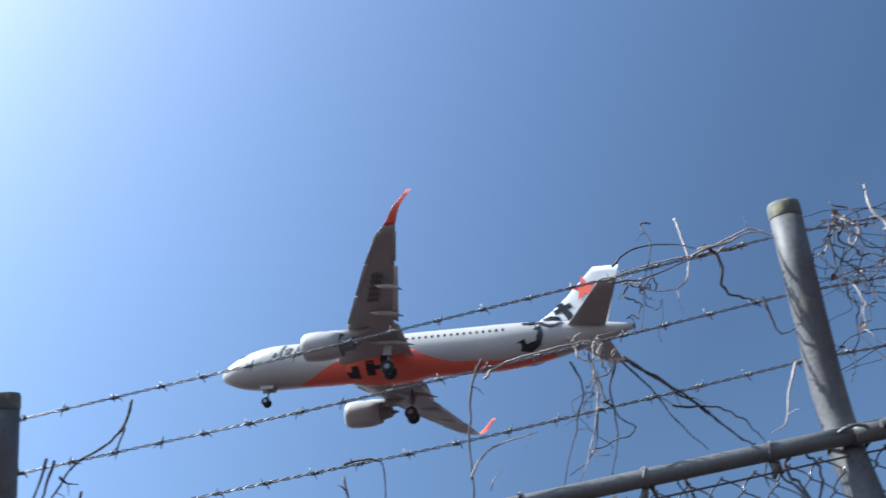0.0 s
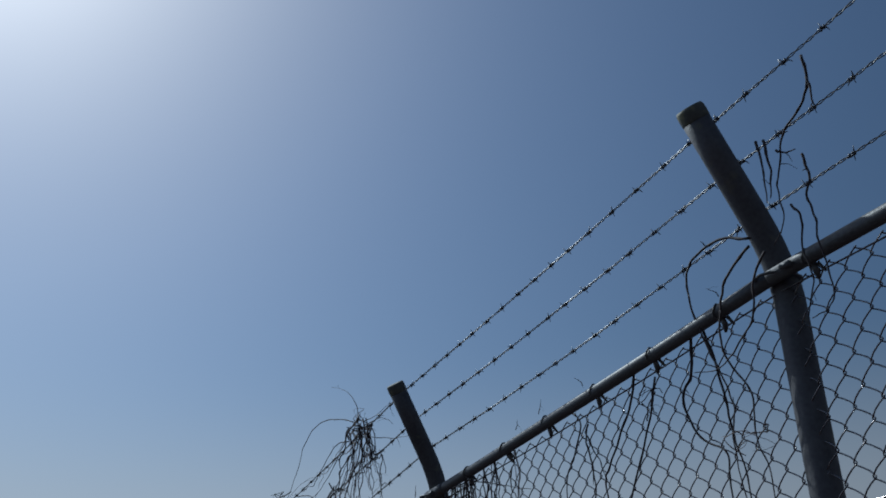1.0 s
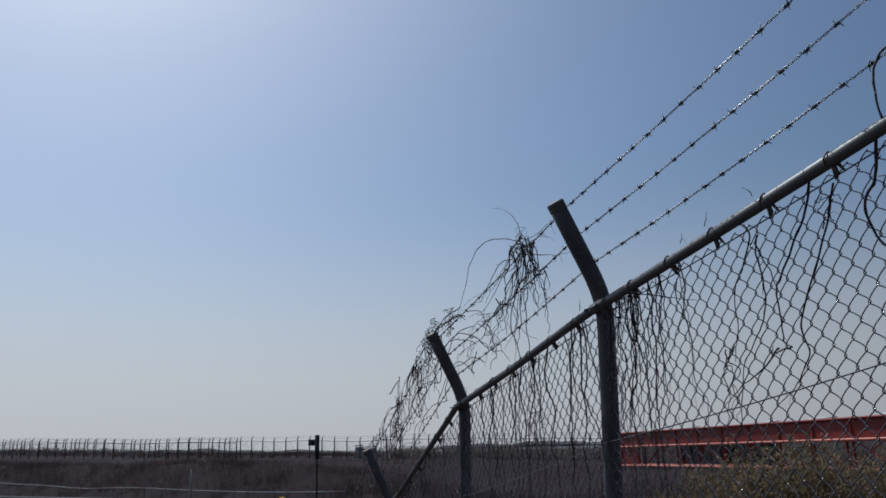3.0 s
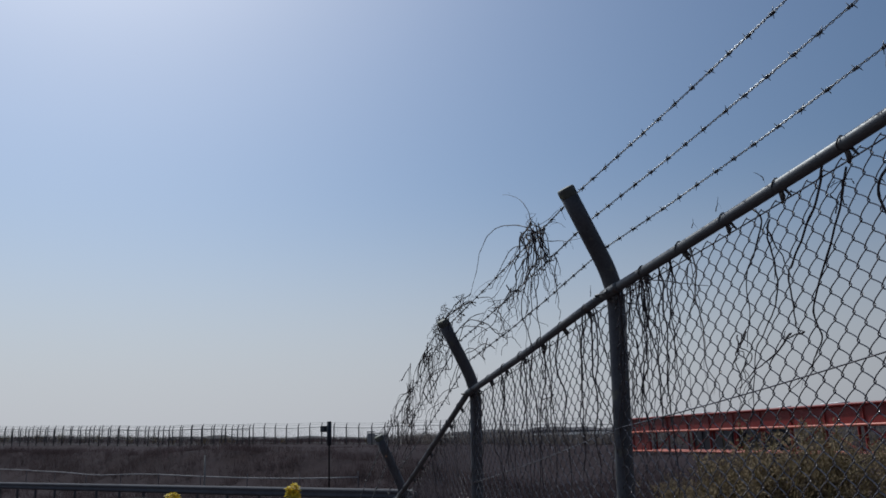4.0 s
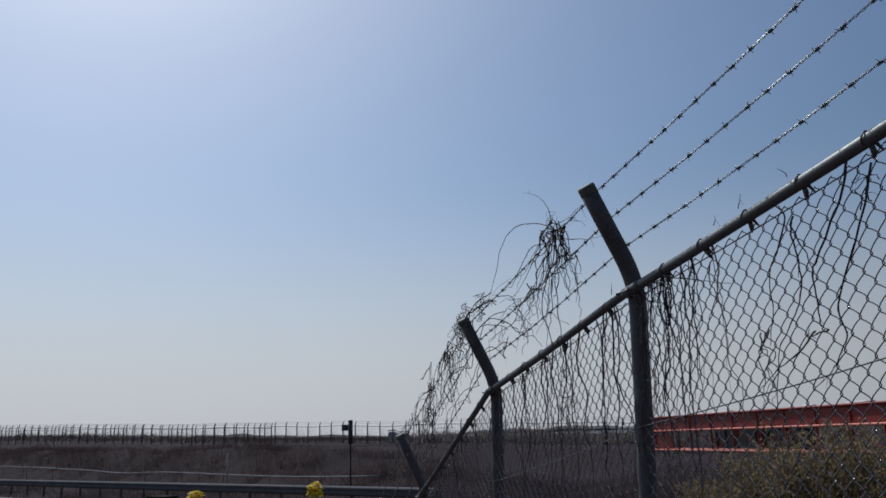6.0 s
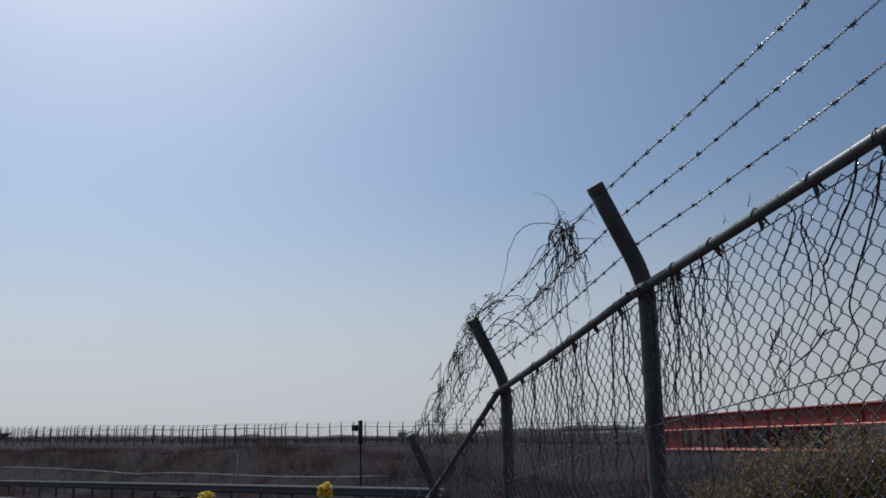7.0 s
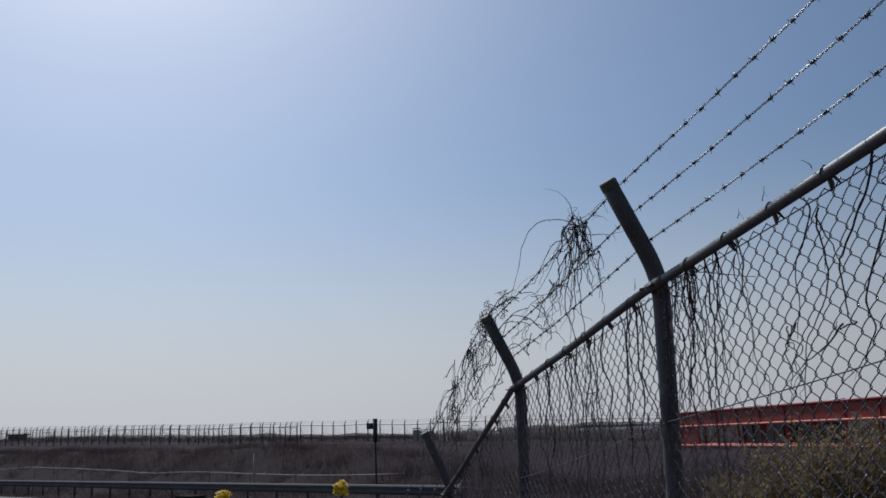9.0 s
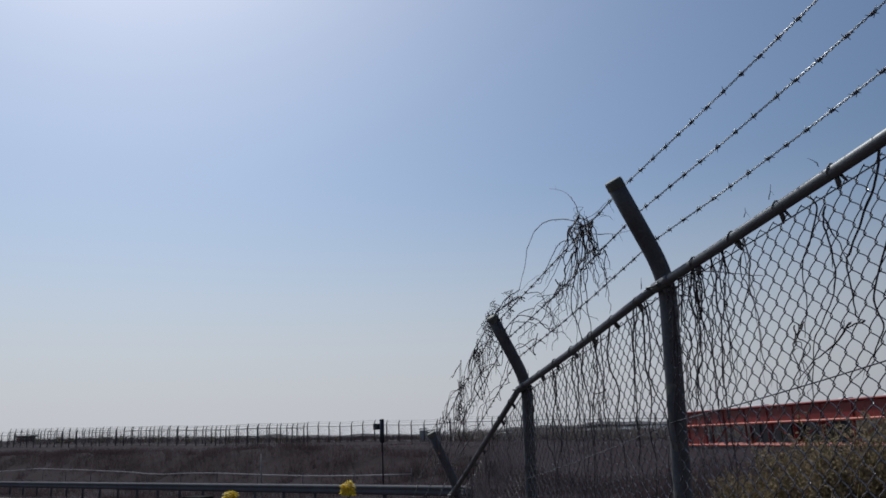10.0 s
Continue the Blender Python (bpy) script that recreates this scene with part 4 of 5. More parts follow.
# ---- shrubs, dry grass and flowers ----
def shrub(x, y, size, twigs, leaves, seed, label, leaf_mat, spread=0.9):
    jr = random.Random(seed)
    z = land(x, y)
    ob = empty("shrub", label, "shrub", Matrix.Translation((x, y, z)), "shrubs")
    g, lf = Geo(), Geo()
    for k in range(twigs):
        w, t = jr.uniform(0, 6.283), jr.uniform(0.1, spread)
        h = size * jr.uniform(0.55, 1.0) * (1.1 - 0.4 * t)
        p = Vector((jr.gauss(0, 0.12) * size, jr.gauss(0, 0.12) * size, -0.1))
        pts = [p.copy()]
        d = Vector((math.cos(w) * t, math.sin(w) * t, 1)).normalized()
        for q in range(6):
            d = (d + Vector((jr.gauss(0, 0.16), jr.gauss(0, 0.16), 0.03))).normalized()
            p = p + d * h / 6
            pts.append(p.copy())
        r = 0.006 * size + (0.004 if leaves else 0.022)
        g.tube(pts, [r * (1 - 0.8 * i / 6) for i in range(7)], 4, cap=False)
        for q in range(3):
            i = jr.randint(2, 5)
            s = pts[i]
            e = s + Vector((jr.gauss(0, 1), jr.gauss(0, 1), jr.uniform(0.2, 1.2))).normalized() * size * jr.uniform(0.08, 0.25)
            g.tube([s, s.lerp(e, 0.5) + Vector((0, 0, 0.02)), e], [r * 0.4, r * 0.3, r * 0.15], 3, cap=False)
            for _ in range(leaves):
                c = s.lerp(e, jr.random()) + Vector((jr.gauss(0, 0.04), jr.gauss(0, 0.04), jr.gauss(0, 0.04))) * size * 0.5
                ax = Vector((jr.gauss(0, 1), jr.gauss(0, 1), jr.gauss(0, 1))).normalized()
                sd = ax.orthogonal().normalized()
                L, W = 0.014 * size + 0.008, 0.005 * size + 0.003
                b = len(lf.v)
                lf.v.extend(tuple(v) for v in (c - ax * L, c + sd * W, c + ax * L, c - sd * W))
                lf.face((b, b + 1, b + 2, b + 3))
    part("branch_work", g, M_TWIG, ob, kind="stuff")
    if leaves:
        part("foliage", lf, leaf_mat, ob, kind="stuff")


for k, (x, y, size, leaves) in enumerate(((0.2, 14.6, 1.2, 8), (0.9, 13.2, 1.6, 11), (1.5, 12.7, 1.9, 13), (2.3, 12.9, 1.75, 13), (3.2, 12.2, 1.45, 10), (4.2, 12.4, 1.3, 9))):
    shrub(x, y, size, 110, leaves, 31 + k, "olive-brown leafy shrub behind the chain-link fence", M_SPROUT, 0.85)
jr = random.Random(9)
for k in range(22):
    s = jr.uniform(-30, 98)
    p = FAR_R + FAR_D * s + FAR_N * jr.uniform(1.0, 7.0)
    shrub(p.x, p.y, jr.uniform(1.2, 2.8), 18, 0, 40 + k, "bare twiggy shrub beside the far fence", M_SPROUT, 1.0)


def grass(name, label, count, pick, height, material, seed):
    """Loose blades standing over a stretch of ground, one mesh."""
    jr = random.Random(seed)
    g = Geo()
    for _ in range(count):
        x, y = pick(jr)
        if noise.noise((x * 0.35, y * 0.35, seed * 5.0)) + 0.5 * noise.noise((x * 1.1, y * 1.1, seed)) < jr.uniform(-0.5, 0.25):
            continue
        z = land(x, y) - 0.03
        for _ in range(3):
            h = height * jr.uniform(0.4, 1.25)
            w = jr.uniform(0, 6.283)
            lx, ly = jr.gauss(0, 0.45) * h, jr.gauss(0, 0.45) * h
            ox, oy = x + jr.gauss(0, 0.1), y + jr.gauss(0, 0.1)
            r = height * 0.022
            b = len(g.v)
            cx, sx = math.cos(w) * r, math.sin(w) * r
            g.v.extend([(ox - cx, oy - sx, z), (ox + cx, oy + sx, z), (ox + cx * 0.7 + lx * 0.4, oy + sx * 0.7 + ly * 0.4, z + h * 0.6), (ox - cx * 0.7 + lx * 0.4, oy - sx * 0.7 + ly * 0.4, z + h * 0.6), (ox + lx, oy + ly, z + h)])
            g.face((b, b + 1, b + 2, b + 3))
            g.face((b + 3, b + 2, b + 4))
    tagged(part(name, g, material), label, "grass", kind="stuff")


def bank_spot(jr):
    p = RAIL_AT + ALONG * jr.uniform(-14, 120) + AWAY * jr.choice((jr.uniform(1.2, 13), jr.uniform(5.5, 11.5)))
    return p.x, p.y


def top_spot(jr):
    p = FAR_R + FAR_D * jr.uniform(-50, 112) + FAR_N * jr.uniform(-2, 30)
    return p.x, p.y


def slope_spot(jr):
    p = RAIL_AT + ALONG * jr.uniform(-18, 24) + AWAY * jr.uniform(2, 48)
    return p.x, p.y


def field_spot(jr):
    while True:
        x, y = jr.uniform(-4, 16), jr.uniform(7, 36)
        c, a = Vector((x, y)).dot(FN), Vector((x, y)).dot(FD)
        if c > 2.2:
            return x, y


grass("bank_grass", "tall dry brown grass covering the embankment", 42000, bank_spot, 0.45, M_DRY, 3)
def verge_spot(jr):
    p = RAIL_AT + ALONG * jr.uniform(1, 70) + AWAY * jr.uniform(-1.7, 0.9)
    return p.x, p.y


def reed_spot(jr):
    p = FAR_R + FAR_D * jr.uniform(-62, -2) + FAR_N * jr.uniform(-3, 6)
    return p.x, p.y


grass("reed_bed", "pale dry reeds standing along the far fence", 5000, reed_spot, 1.35, M_REED, 12)
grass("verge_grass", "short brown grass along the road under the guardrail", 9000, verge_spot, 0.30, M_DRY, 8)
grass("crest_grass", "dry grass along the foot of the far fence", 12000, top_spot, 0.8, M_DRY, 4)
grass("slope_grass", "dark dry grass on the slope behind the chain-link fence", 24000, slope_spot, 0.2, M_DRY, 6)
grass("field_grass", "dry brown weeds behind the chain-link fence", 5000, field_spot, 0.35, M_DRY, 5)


def rape_plant(x, y, top, seed, heads):
    jr = random.Random(seed)
    z = land(x, y)
    ob = empty("rape_plant", "flowering rape plant with bright yellow blossom on a thin stem", "flower", Matrix.Translation((x, y, z)), "rape flowers")
    h = top - z
    g = Geo()
    stem = [Vector((jr.gauss(0, 0.01) * k, jr.gauss(0, 0.01) * k, -0.05 + (h + 0.05) * k / 6)) for k in range(7)]
    g.tube(stem, [0.006 - 0.0005 * k for k in range(7)], 6)
    st = part("stem", g, M_STEM, ob)
    tip = stem[-1]
    for k in range(5):
        s = stem[1 + k % 4]
        w = jr.uniform(0, 6.283)
        e = s + Vector((math.cos(w) * 0.12, math.sin(w) * 0.12, 0.04))
        q = Vector((-math.sin(w), math.cos(w), 0)) * 0.02
        g = Geo()
        g.v.extend(tuple(v) for v in (s, s.lerp(e, 0.5) + q, e, s.lerp(e, 0.5) - q))
        g.face((0, 1, 2, 3))
        part("leaf", g, M_STEM, st)
    for k in range(heads):
        w, r = k * 2.4, 0.010 + 0.024 * math.sqrt(k / heads) * jr.uniform(0.7, 1.15)
        c = tip + Vector((math.cos(w) * r, math.sin(w) * r, 0.028 - r * 0.7 + jr.uniform(-0.034, 0.014)))
        nrm = (c - tip + Vector((0, 0, 0.03))).normalized()
        a = nrm.orthogonal().normalized()
        b = nrm.cross(a)
        g = Geo()
        for q in range(4):
            t = q * math.pi / 2 + w
            d = a * math.cos(t) + b * math.sin(t)
            e = a * -math.sin(t) + b * math.cos(t)
            i = len(g.v)
            g.v.extend(tuple(v) for v in (c, c + d * 0.006 + e * 0.004, c + d * 0.012 + e * 0.004 + nrm * 0.003, c + d * 0.0135 + nrm * 0.003, c + d * 0.012 - e * 0.004 + nrm * 0.003, c + d * 0.006 - e * 0.004))
            g.face(range(i, i + 6), True)
        g.tube([c, tip - Vector((0, 0, 0.02))], 0.001, 3, cap=False)
        part("blossom", g, M_YELLOW, ob)


rape_plant(-1.64, 3.64, 1.288, 5, 52)
rape_plant(-2.13, 3.42, 1.272, 6, 44)


def culvert():
    ob = empty("culvert_box", "dark concrete drain box at the road edge", "drain", turned(14.2, -0.75))
    g = Geo()
    g.box((0, 0, 0.02), (1.3, 0.7, 0.5))
    part("body", g, M_DRAIN, ob)
    g = Geo()
    g.box((0, 0, 0.295), (1.4, 0.8, 0.05))
    part("lid", g, M_DRAIN, ob)


culvert()

# ---- dead climbing vines on wires, posts and mesh ----
def spline(ctrl, n):
    """A smooth line through control points."""
    c = [np.array(p, float) for p in ctrl]
    c = [2 * c[0] - c[1]] + c + [2 * c[-1] - c[-2]]
    pts = []
    for i in range(1, len(c) - 2):
        for k in range(n):
            t = k / n
            pts.append(0.5 * ((2 * c[i]) + (c[i + 1] - c[i - 1]) * t + (2 * c[i - 1] - 5 * c[i] + 4 * c[i + 1] - c[i + 2]) * t * t + (3 * c[i] - c[i - 1] - 3 * c[i + 1] + c[i + 2]) * t ** 3))
    pts.append(c[-2])
    return pts


def vine_at(a, off, dz):
    return on_fence(a, off, rail_z(a) + dz)


class Vine:
    def __init__(self, label, seed):
        self.ob = empty("dead_vine", label, "vine", group="dead vines")
        self.jr = random.Random(seed)
        self.count = 0
        self.knots = []

    def stem(self, ctrl, r=0.0026, pale=0.35, kink=0.006, n=8, thin=0.35):
        """One stem through points given as (along, off, height over the rail)."""
        jr = self.jr
        ph = jr.uniform(0, 100)
        pts = []
        for i, p in enumerate(spline(ctrl, n)):
            k = Vector(noise.noise_vector((i * 0.33 + ph, ph * 0.3, self.count * 3.1))) * kink
            pts.append(vine_at(p[0] + k.x, p[1] + k.y * 0.8, p[2] + k.z))
        m = len(pts)
        self.knots += pts[::4]
        rad = [r * (1 - (1 - thin) * i / (m - 1)) * (1.25 if i % 7 == 3 else 1.0) for i in range(m)]
        g = Geo()
        g.tube(pts, rad, 5)
        # short broken side twigs
        for _ in range(max(1, m // 22)):
            i = jr.randint(1, m - 2)
            d = Vector((jr.gauss(0, 1), jr.gauss(0, 1), jr.gauss(0.2, 1))).normalized()
            L = jr.uniform(0.01, 0.05)
            g.tube([pts[i], pts[i] + d * L * 0.5, pts[i] + d * L + Vector((0, 0, -L * 0.3))], [rad[i] * 0.6, rad[i] * 0.45, rad[i] * 0.2], 4)
        self.count += 1
        return part("stem", g, M_VINE_PALE if jr.random() < pale else M_VINE, self.ob)

    def hang(self, a, off, dz, n, length, spread, r=0.0024, pale=0.3, drift=0.0):
        """Stems that start together and hang down."""
        jr = self.jr
        for _ in range(n):
            L = length * jr.uniform(0.45, 1.0)
            x = a + jr.gauss(0, 0.018)
            sx = jr.gauss(0, spread) + drift * L
            o = off + jr.gauss(0, 0.025)
            so = jr.gauss(0, spread * 0.6)
            ctrl = [(x, o, dz + jr.uniform(-0.03, 0.03))]
            steps = 5
            for k in range(1, steps + 1):
                t = k / steps
                ctrl.append((x + sx * t ** 0.7 + jr.gauss(0, 0.024), o + so * t + jr.gauss(0, 0.014), dz - L * t + jr.gauss(0, 0.018)))
            self.stem(ctrl, r * jr.uniform(0.6, 1.3), pale, 0.015)

    def wind(self, a0, a1, f, n, r=0.0026, pale=0.3, amp=0.035):
        """Stems that twine along a barbed wire."""
        jr = self.jr
        for _ in range(n):
            s, e = a0 + jr.uniform(-0.05, 0.05), a1 + jr.uniform(-0.15, 0.05)
            ctrl = []
            m = max(4, int(abs(e - s) / 0.12))
            w = jr.uniform(0, 6.28)
            for k in range(m + 1):
                a = s + (e - s) * k / m
                p = wire_point(f, a)
                q = Vector((p.x, p.y)).dot(FN) - FENCE_OFF
                w += jr.uniform(0.5, 1.6)
                ctrl.append((a, q + amp * 0.6 * math.cos(w), p.z - rail_z(a) + amp * math.sin(w) * jr.uniform(0.4, 1.2)))
            self.stem(ctrl, r * jr.uniform(0.7, 1.2), pale, 0.008, 6)

    def curl(self, a, off, dz, n, size, r=0.002, pale=0.35):
        """Loose loops and tendrils about a point."""
        jr = self.jr
        for _ in range(n):
            ctrl = []
            w, t = jr.uniform(0, 6.28), jr.choice((-1, 1))
            rad = size * jr.uniform(0.3, 1.0)
            cx, cz = a + jr.gauss(0, size * 0.5), dz + jr.gauss(0, size * 0.45)
            for k in range(jr.randint(4, 8)):
                q = w + t * k * jr.uniform(0.5, 0.9)
                ctrl.append((cx + rad * math.cos(q), off + jr.gauss(0, 0.02), cz + rad * math.sin(q)))
                rad *= jr.uniform(0.8, 1.15)
            self.stem(ctrl, r * jr.uniform(0.6, 1.2), pale, 0.008, 6)

    def climb(self, a, n, depth, spread, r=0.0026, pale=0.15, off=-0.03, top=-0.02):
        """Stems threaded down through the mesh from the rail."""
        jr = self.jr
        for _ in range(n):
            x = a + jr.gauss(0, spread)
            L = depth * jr.uniform(0.5, 1.0)
            ctrl = []
            lean = jr.gauss(0, 0.12)
            for k in range(7):
                t = k / 6
                ctrl.append((x + lean * t * L + jr.gauss(0, 0.013), off + jr.gauss(0, 0.01), top - L * t))
            self.stem(ctrl, r * jr.uniform(0.6, 1.35), pale, 0.010)

    def leaves(self, a, off, dz, n, size):
        """Shrivelled leaves, curled up on their stalks."""
        jr = self.jr
        for _ in range(n):
            c = jr.choice(self.knots)
            u = Vector((jr.gauss(0, 1), jr.gauss(0, 1), jr.gauss(0, 1))).normalized()
            v = u.orthogonal().normalized()
            w = u.cross(v)
            L = jr.uniform(0.008, 0.02)
            g = Geo()
            rows = [[c + u * L * t + v * L * 0.5 * s * math.sin(math.pi * (0.1 + 0.85 * t)) + w * L * 0.35 * (s * s + t * t) for s in (-1, 0, 1)] for t in (0, 0.35, 0.7, 1.0)]
            g.loft(rows, closed=False)
            part("leaf", g, M_LEAF, self.ob)


# bundle that hangs over the wires between the third and fourth posts
v = Vine("grey-brown dead vine bundle hanging over the barbed wire", 1)
v.hang(3.51, -0.19, 0.44, 12, 0.55, 0.11, 0.0031, 0.06, 0.02)
v.hang(3.50, -0.18, 0.40, 9, 0.42, 0.15, 0.0029, 0.06, -0.25)
v.hang(3.60, -0.18, 0.42, 5, 0.95, 0.10, 0.0029, 0.06, 0.0)
v.curl(3.51, -0.19, 0.43, 8, 0.04, 0.0024)
v.stem([(3.52, -0.19, 0.45), (3.58, -0.19, 0.57), (3.71, -0.19, 0.68), (3.90, -0.19, 0.78)], 0.0022, 0.0, 0.004)
v.stem([(3.58, -0.19, 0.47), (3.88, -0.19, 0.60), (4.12, -0.19, 0.66), (4.30, -0.19, 0.62), (4.40, -0.19, 0.52), (4.54, -0.19, 0.43), (4.58, -0.19, 0.38)], 0.0028, 0.0, 0.006)
v.stem([(3.49, -0.18, 0.42), (3.28, -0.18, 0.37), (3.17, -0.18, 0.30)], 0.0020, 0.0, 0.005)
v.stem([(3.50, -0.18, 0.44), (3.36, -0.18, 0.41), (3.22, -0.18, 0.40), (3.16, -0.18, 0.33)], 0.0018, 0.0, 0.005)
v.stem([(3.45, -0.17, 0.35), (3.2, -0.17, 0.25), (3.04, -0.17, 0.2)], 0.0022, 0.0, 0.005)
v.stem([(3.63, -0.19, 0.47), (3.83, -0.17, 0.4), (4.18, -0.14, 0.34), (4.56, -0.12, 0.4)], 0.0026, 0.0, 0.01)
v.stem([(4.45, -0.17, 0.4), (4.26, -0.15, 0.33), (4.18, -0.14, 0.23), (4.07, -0.12, 0.12), (4.09, -0.1, 0.06)], 0.0026, 0.0, 0.008)
for f in (0.03, 0.31):
    v.wind(3.45, 4.6, f, 2, 0.0024)
v.hang(3.95, -0.16, 0.3, 5, 0.4, 0.14, 0.0026, 0.08, 0.2)
v.curl(4.15, -0.16, 0.24, 4, 0.13, 0.0025, 0.1)
v.hang(4.5, -0.15, 0.25, 5, 0.35, 0.12, 0.0026, 0.08, 0.1)

# tangle over the fourth post's arm and down the wires beyond it
v = Vine("tangled dead vines covering the leaning post top and wires", 2)
for f, n in ((0.03, 4), (0.31, 3), (0.61, 2)):
    v.wind(4.55, 7.3, f, n, 0.0031, 0.06, 0.07)
v.hang(5.05, -0.2, 0.45, 12, 0.35, 0.12, 0.0030, 0.06, 0.3)
v.hang(5.5, -0.2, 0.45, 6, 0.6, 0.09, 0.0030, 0.06, 0.35)
v.hang(6.0, -0.2, 0.45, 6, 0.6, 0.09, 0.0030, 0.06, 0.3)
v.hang(6.6, -0.2, 0.45, 6, 0.6, 0.09, 0.0030, 0.06, 0.2)
v.curl(5.08, -0.2, 0.47, 18, 0.07, 0.0025)
v.curl(5.45, -0.2, 0.32, 9, 0.17, 0.0033, 0.1)
v.curl(6.1, -0.2, 0.30, 10, 0.22, 0.0036, 0.1)
v.curl(4.75, -0.18, 0.42, 10, 0.07, 0.0024)
v.leaves(5.1, -0.2, 0.42, 14, 0.09)

# stems threaded through the mesh
v = Vine("dark dead vine stems threaded down through the wire mesh", 3)
v.climb(2.90, 7, 0.75, 0.07, 0.0030, 0.1)
v.climb(2.74, 8, 0.95, 0.09, 0.0030, 0.1)
v.climb(2.62, 6, 0.9, 0.12, 0.0026, 0.1)
v.climb(2.95, 4, 1.1, 0.05, 0.0032, 0.1)
v.stem([(2.91, -0.05, -0.05), (2.77, -0.05, -0.06), (2.62, -0.05, -0.11), (2.52, -0.05, -0.15), (2.35, -0.05, -0.21)], 0.0028, 0.0, 0.004)
v.stem([(2.49, -0.03, -0.09), (2.5, -0.03, -0.16), (2.47, -0.03, -0.21), (2.53, -0.03, -0.28), (2.55, -0.03, -0.33)], 0.0024, 0.0, 0.005)
v.curl(2.80, -0.05, -0.12, 5, 0.06)
v = Vine("long dead vine strands woven down the mesh panel", 4)
v.stem([(2.13, -0.03, -0.02), (2.08, -0.03, -0.06), (2.07, -0.03, -0.1), (2.12, -0.03, -0.18), (2.17, -0.03, -0.23), (2.18, -0.03, -0.36), (2.21, -0.03, -0.45)], 0.0034, 0.0, 0.005)
v.stem([(2.03, -0.03, -0.1), (2.05, -0.03, -0.15), (2.03, -0.03, -0.25), (2.04, -0.03, -0.34), (2.1, -0.03, -0.41), (2.17, -0.03, -0.48), (2.21, -0.03, -0.63), (2.24, -0.03, -0.69)], 0.0032, 0.0, 0.005)
v.stem([(2.05, -0.03, -0.12), (2.0, -0.03, -0.22), (1.97, -0.03, -0.3)], 0.0028, 0.0, 0.005)
v.stem([(1.77, -0.04, -0.03), (1.82, -0.04, -0.13), (1.94, -0.04, -0.26), (1.97, -0.04, -0.3), (1.96, -0.04, -0.4), (1.96, -0.04, -0.45), (1.93, -0.04, -0.47)], 0.0040, 0.0, 0.005)
v.stem([(1.93, -0.04, -0.47), (1.97, -0.04, -0.47), (2.02, -0.04, -0.47), (2.01, -0.04, -0.45)], 0.0030, 0.0, 0.004)
v.stem([(2.0, -0.03, -0.46), (2.08, -0.03, -0.5), (2.18, -0.03, -0.53), (2.28, -0.03, -0.57)], 0.0032, 0.0, 0.005)
v.stem([(1.70, -0.03, -0.08), (1.78, -0.03, -0.24), (1.89, -0.03, -0.41), (1.88, -0.03, -0.49), (1.91, -0.03, -0.54), (1.95, -0.03, -0.58), (2.04, -0.03, -0.62)], 0.0034, 0.0, 0.005)
v.climb(2.2, 3, 0.35, 0.06, 0.0022, 0.1, -0.03, -0.4)
v.curl(1.72, -0.03, -0.12, 2, 0.06)
v = Vine("thin dead vine stems on the mesh beyond the third post", 5)
v.climb(3.35, 7, 1.25, 0.12, 0.0038, 0.02)
v.climb(3.9, 8, 1.2, 0.18, 0.0038, 0.02)
v.climb(4.5, 8, 1.1, 0.2, 0.0036, 0.02)
v.curl(3.8, -0.03, -0.35, 7, 0.1)
v.climb(6.0, 10, 0.8, 0.5, 0.0026, 0.1)

# loops on the wire beside the second post
v = Vine("wiry dead vine loops on the lowest barbed wire by a post", 6)
v.stem([(1.2, -0.12, 0.06), (1.31, -0.11, 0.12), (1.42, -0.1, 0.12), (1.46, -0.09, 0.07), (1.47, -0.07, -0.03), (1.44, -0.06, -0.16), (1.42, -0.05, -0.27), (1.45, -0.04, -0.34), (1.46, -0.03, -0.44), (1.44, -0.03, -0.7)], 0.0039, 0.0, 0.004)
v.stem([(1.22, -0.11, 0.05), (1.31, -0.1, 0.02), (1.37, -0.08, -0.03), (1.4, -0.07, -0.14), (1.35, -0.06, -0.27), (1.38, -0.04, -0.36), (1.37, -0.03, -0.46), (1.38, -0.03, -0.65)], 0.0039, 0.0, 0.004)
v.stem([(1.53, -0.04, -0.04), (1.55, -0.04, -0.13), (1.6, -0.04, -0.19), (1.57, -0.03, -0.3), (1.49, -0.03, -0.37), (1.5, -0.03, -0.47), (1.46, -0.03, -0.8)], 0.0047, 0.0, 0.004)
v.stem([(1.49, -0.03, -0.03), (1.46, -0.03, -0.21), (1.46, -0.03, -0.32), (1.44, -0.03, -0.44), (1.45, -0.03, -0.6)], 0.0042, 0.0, 0.004)
v.stem([(1.17, -0.12, 0.01), (1.23, -0.11, -0.04), (1.27, -0.09, -0.11), (1.36, -0.08, -0.16), (1.44, -0.06, -0.17), (1.53, -0.05, -0.14)], 0.0034, 0.0, 0.004)
v.stem([(1.09, -0.16, 0.26), (1.09, -0.16, 0.19), (1.1, -0.16, 0.09)], 0.0039, 0.0, 0.004)
v.stem([(1.07, -0.16, 0.25), (1.07, -0.16, 0.16), (1.09, -0.16, 0.1)], 0.0039, 0.0, 0.004)
v.stem([(0.89, -0.2, 0.35), (0.9, -0.19, 0.29), (0.94, -0.18, 0.25), (1.01, -0.17, 0.22), (1.05, -0.15, 0.17), (1.08, -0.14, 0.12), (1.09, -0.13, 0.05), (1.14, -0.12, 0.01)], 0.0036, 0.0, 0.004)
